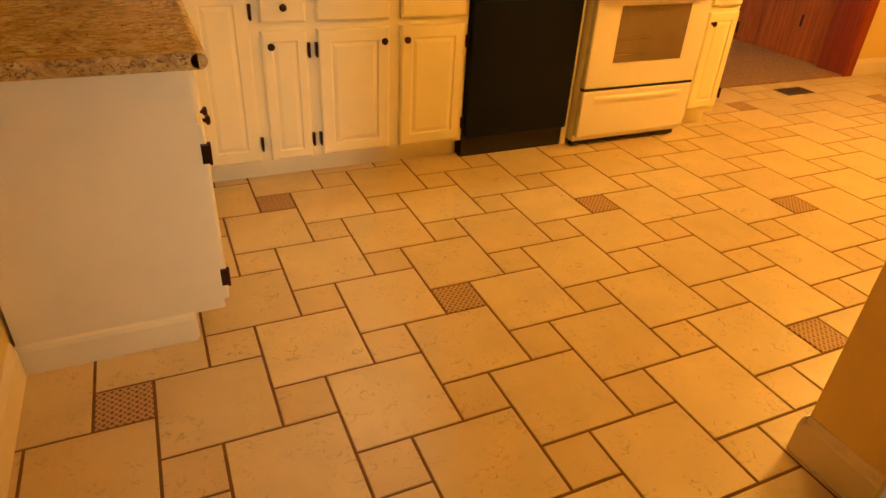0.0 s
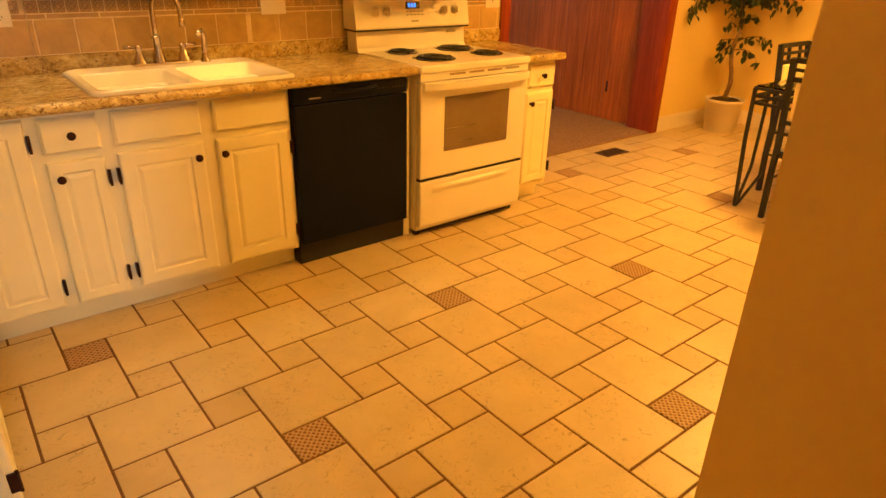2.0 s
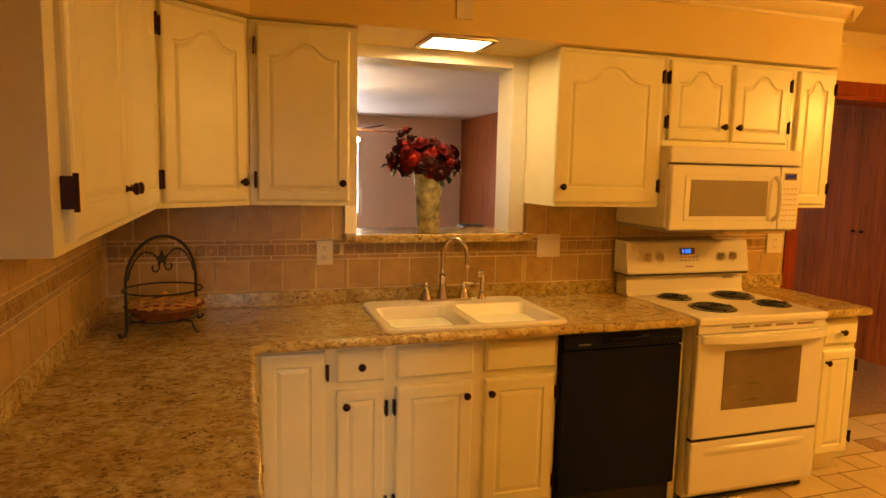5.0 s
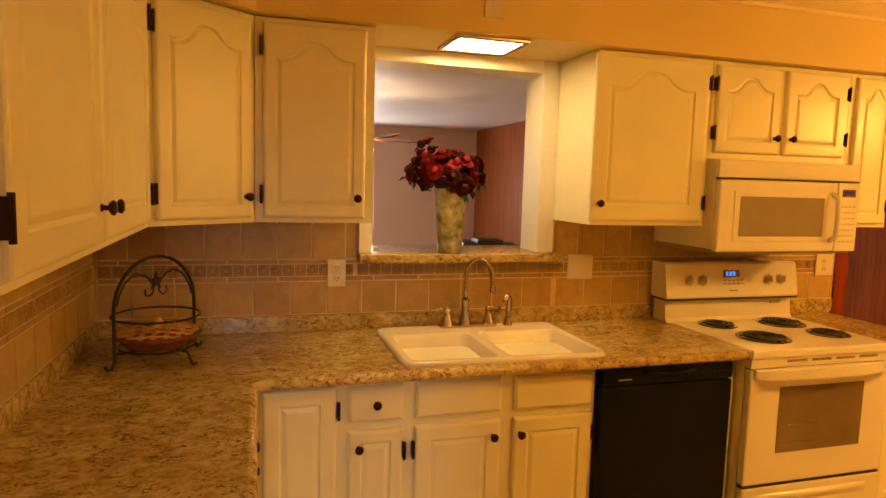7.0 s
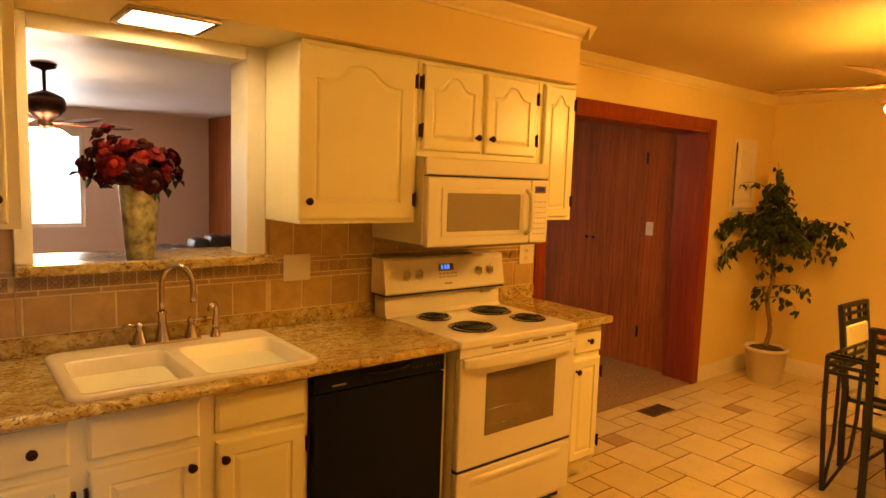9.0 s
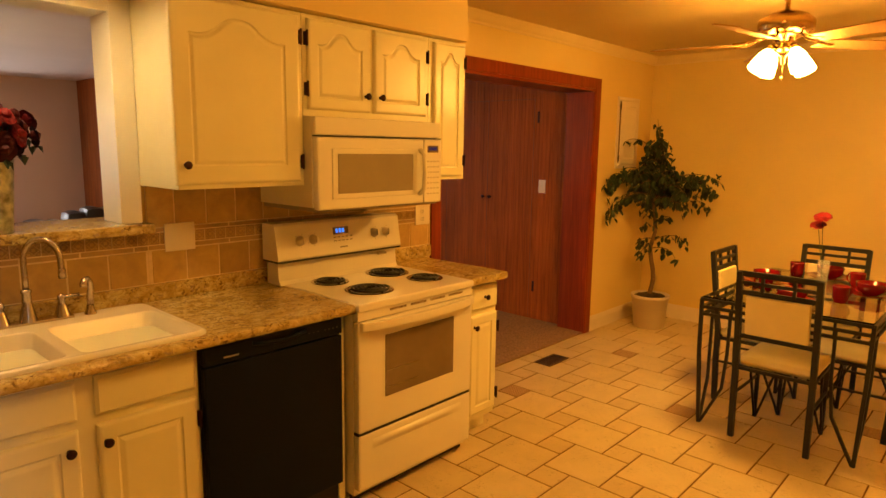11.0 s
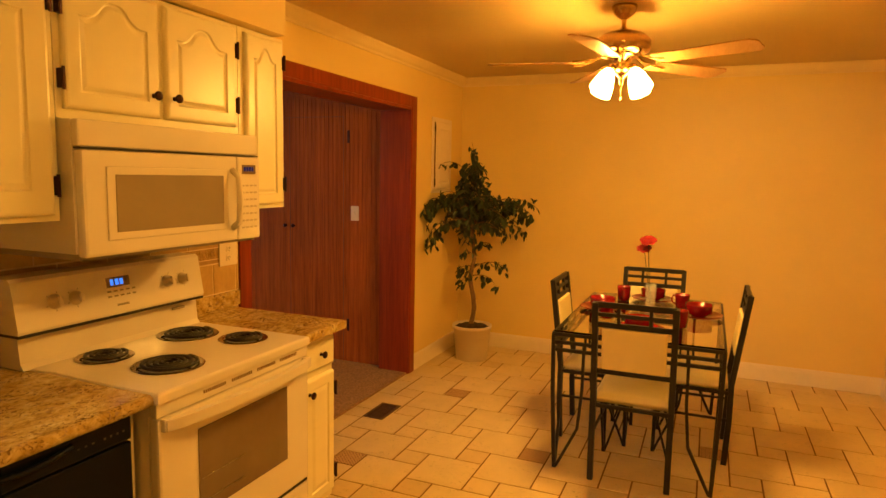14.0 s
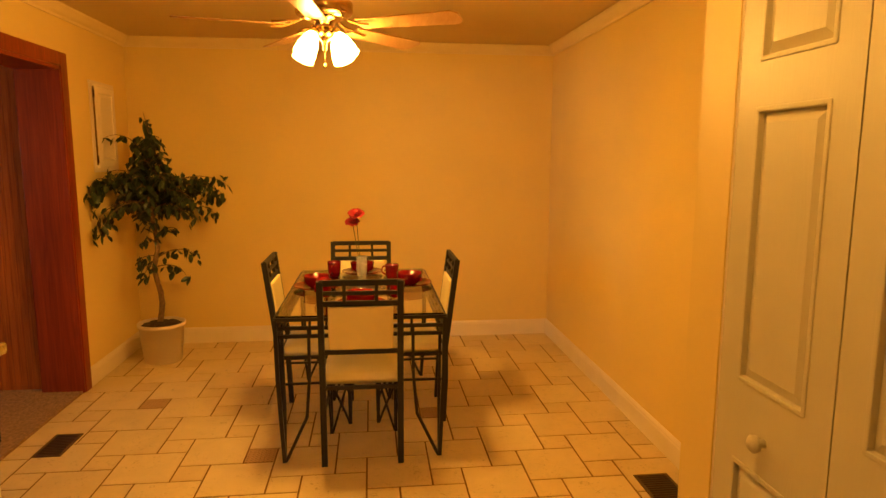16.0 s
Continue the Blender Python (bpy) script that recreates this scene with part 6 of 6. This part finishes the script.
for k in range(4):
    a = radians(20 + 90 * k)
    m = Matrix.Translation((QX + 0.06 * math.cos(a), QY + 0.06 * math.sin(a), 1.975 - QD)) @ Matrix.Rotation(a, 4, "Z") @ Matrix.Rotation(radians(-40), 4, "Y")
    bm = bmesh.new()
    lathe(bm, [(0.018, 0), (0.048, -0.03), (0.072, -0.11), (0.0001, -0.105)], n=20, m=m)
    part("glass_shade", bm, M["family_glass"], c, "lit glass shade")

# ---------------------------------------------------------------- wall tiles: each one a part of its splashback
def splashback(name, at, label):
    return thing(name, at, label, "tiled splashback")


def shared_box(name, dx, dy, dz, mat, bev=0.0015):
    """A tile's mesh: corner at the origin, bevelled front."""
    bm = bmesh.new()
    v = [bm.verts.new(p) for p in ((0, 0, 0), (dx, 0, 0), (dx, 0, dz), (0, 0, dz), (bev, -dy, bev), (dx - bev, -dy, bev), (dx - bev, -dy, dz - bev), (bev, -dy, dz - bev))]
    for f in ((0, 3, 2, 1), (4, 5, 6, 7), (0, 1, 5, 4), (1, 2, 6, 5), (2, 3, 7, 6), (3, 0, 4, 7)):
        bm.faces.new([v[i] for i in f])
    bmesh.ops.recalc_face_normals(bm, faces=bm.faces[:])
    me = bpy.data.meshes.new(name)
    bm.to_mesh(me)
    bm.free()
    me.materials.append(mat)
    return me


def border_mesh(name):
    """A border tile with a diamond, corner studs and frame in relief; the darker ground is painted recess shade."""
    bm = bmesh.new()
    bx(bm, 0, 0.047, -0.006, 0, 0, 0.048)
    ground = len(bm.faces)
    t = bmesh.new()
    pts = [(0.0235 + 0.020 * math.cos(math.pi * i / 2), -0.0075, 0.024 + 0.020 * math.sin(math.pi * i / 2)) for i in range(4)]
    tube(t, pts, 0.0028, 4, closed=True)
    merge(bm, t)
    bx(bm, 0.0175, 0.0295, -0.0095, -0.005, 0.018, 0.030)
    for x in (0.0045, 0.0365):
        for z_ in (0.005, 0.037):
            bx(bm, x, x + 0.006, -0.0085, -0.005, z_, z_ + 0.006)
    bx(bm, 0.0, 0.003, -0.0085, -0.005, 0.0, 0.048)
    me = bpy.data.meshes.new(name)
    bm.faces.ensure_lookup_table()
    for f in bm.faces[ground:]:
        f.material_index = 1
    bm.to_mesh(me)
    bm.free()
    me.materials.append(M["splash_recess_shade"])
    me.materials.append(M["splash"])
    return me


cache = {}


def lay(parent, m, a, b, z0, z1, base, mat, first, pitch, name="tile"):
    """Tiles from a to b along the wall, jointed at first + k * pitch."""
    k = math.floor((a - first) / pitch)
    while first + k * pitch < b:
        x0, x1 = max(a, first + k * pitch + 0.0025), min(b, first + (k + 1) * pitch - 0.0025)
        k += 1
        if x1 - x0 < 0.012:
            continue
        key = (name, round(x1 - x0, 3), round(z1 - z0, 3))
        if key not in cache:
            cache[key] = shared_box(name, x1 - x0, 0.007, z1 - z0, mat)
        o = new(name, cache[key])
        o.parent = parent
        o.matrix_basis = Matrix.Translation(-parent.location) @ m @ Matrix.Translation((x0, -0.003, z0))


def splash(parent, m, a, b, top, first_low, first_up, pitch=0.1535):
    lay(parent, m, a, b, 0.990, 1.130, None, M["splash"], first_low, pitch)
    lay(parent, m, a, b, 1.134, 1.153, None, M["splash_trim"], first_low + 0.05, 0.205, "liner")
    x = a
    while x < b - 0.03:
        if "border" not in cache:
            cache["border"] = border_mesh("border_tile")
        o = new("border_tile", cache["border"])
        o.parent = parent
        o.matrix_basis = Matrix.Translation(-parent.location) @ m @ Matrix.Translation((x, -0.003, 1.157))
        x += 0.0505
    if top > 1.23:
        lay(parent, m, a, b, 1.209, 1.226, None, M["splash_trim"], first_low + 0.05, 0.205, "liner")
        lay(parent, m, a, b, 1.230, top, None, M["splash"], first_up, 0.1445)


def backing(parent, m, a, b, top):
    bm = bmesh.new()
    bx(bm, a, b, -0.0075, -0.0005, 0.986, top)
    bm.transform(m)
    part("grout", bm, M["splash_grout"], parent)


N0 = facing(0, 0, 0, 0)
s = splashback("splashback", (2.0, 0, 0.986), "tan wall tiles with a patterned border behind sink and range")
backing(s, N0, 0.612, 1.648, 1.408)
splash(s, N0, 0.622, 1.648, 1.408, 1.056, 1.018)
backing(s, N0, 1.649, 2.598, 1.214)
splash(s, N0, 1.650, 2.598, 1.212, 1.056, 1.018)
backing(s, N0, 2.599, 4.322, 1.408)
splash(s, N0, 2.601, 4.320, 1.408, 1.056 + 0.02, 2.719)
W0 = facing(WX, 0, 0, 90)
s = splashback("splashback", (WX, -0.9, 0.986), "tan square wall tiles with a patterned border above the long counter")
backing(s, W0, -1.80, -0.001, 1.408)
splash(s, W0, -1.80, -0.012, 1.408, -1.80, -1.75)

# ---------------------------------------------------------------- floor: large and small square tiles, some small ones patterned
OX, OY, GA, GB, GAP = 1.8820, -1.6830, 0.3122, 0.1550, 0.0088
slab = bmesh.new()
bx(slab, WX - T, EX, DS, 0.0, -0.10, -0.0035)
bx(slab, WX - T, BX0 + T, SY, DS, -0.10, -0.0035)
floor = structure("floor", slab, M["grout"], label="cream travertine-look tiles in two sizes with brown grout")
DECO = {(0, 0), (3, 0), (0, 3), (2, -3), (5, -2), (-3, 1), (9, 0), (12, -2), (9, -3), (9, -6)}


def floor_piece(name, dx, dy, mat):
    bm = bmesh.new()
    e = 0.0018
    lo = [(0, 0), (dx, 0), (dx, dy), (0, dy)]
    hi = [(e, e), (dx - e, e), (dx - e, dy - e), (e, dy - e)]
    a = [bm.verts.new((x, y, -0.006)) for x, y in lo]
    b = [bm.verts.new((x, y, -0.0012)) for x, y in lo]
    c_ = [bm.verts.new((x, y, 0.0)) for x, y in hi]
    for p, q in ((a, b), (b, c_)):
        for i in range(4):
            j = (i + 1) % 4
            bm.faces.new((p[i], p[j], q[j], q[i]))
    bm.faces.new(c_)
    bmesh.ops.recalc_face_normals(bm, faces=bm.faces[:])
    me = bpy.data.meshes.new(name)
    bm.to_mesh(me)
    bm.free()
    me.materials.append(mat)
    return me


def place_piece(name, x0, y0, s, mat):
    x0, y0, x1, y1 = x0 + GAP / 2, y0 + GAP / 2, x0 + s - GAP / 2, y0 + s - GAP / 2
    x0, x1, y0, y1 = max(x0, WX), min(x1, EX), max(y0, SY), min(y1, -0.0005)
    if x1 - x0 < 0.01 or y1 - y0 < 0.01:
        return
    if y1 < -3.35 and x0 > BX0 + 0.05:
        return
    if x0 > BX0 + 0.02 and x1 < BX1 - 0.02 and y1 < BY - 0.02:
        return
    if x1 < 1.08 and y0 > -1.66:
        return
    if y0 > -0.53 and x1 < 3.9:
        return
    key = (name, round(x1 - x0, 3), round(y1 - y0, 3))
    if key not in cache:
        cache[key] = floor_piece(name, x1 - x0, y1 - y0, mat)
    o = new(name, cache[key])
    o.parent = floor
    o.location = (x0, y0, random.Random(int(x0 * 1000) * 7 + int(y0 * 1000)).uniform(-0.0006, 0.0))


for i in range(-22, 24):
    for j in range(-22, 24):
        x, y = OX + i * GA - j * GB, OY + i * GB + j * GA
        if not (WX - 0.3 < x < EX + 0.1 and -5.5 < y < 0.3):
            continue
        small = "patterned_tile" if (i, j) in DECO else "small_tile"
        place_piece(small, x, y - GB, GB, M["deco"] if (i, j) in DECO else M["tile_small"])
        place_piece("tile", x, y, GA, M["tile"])
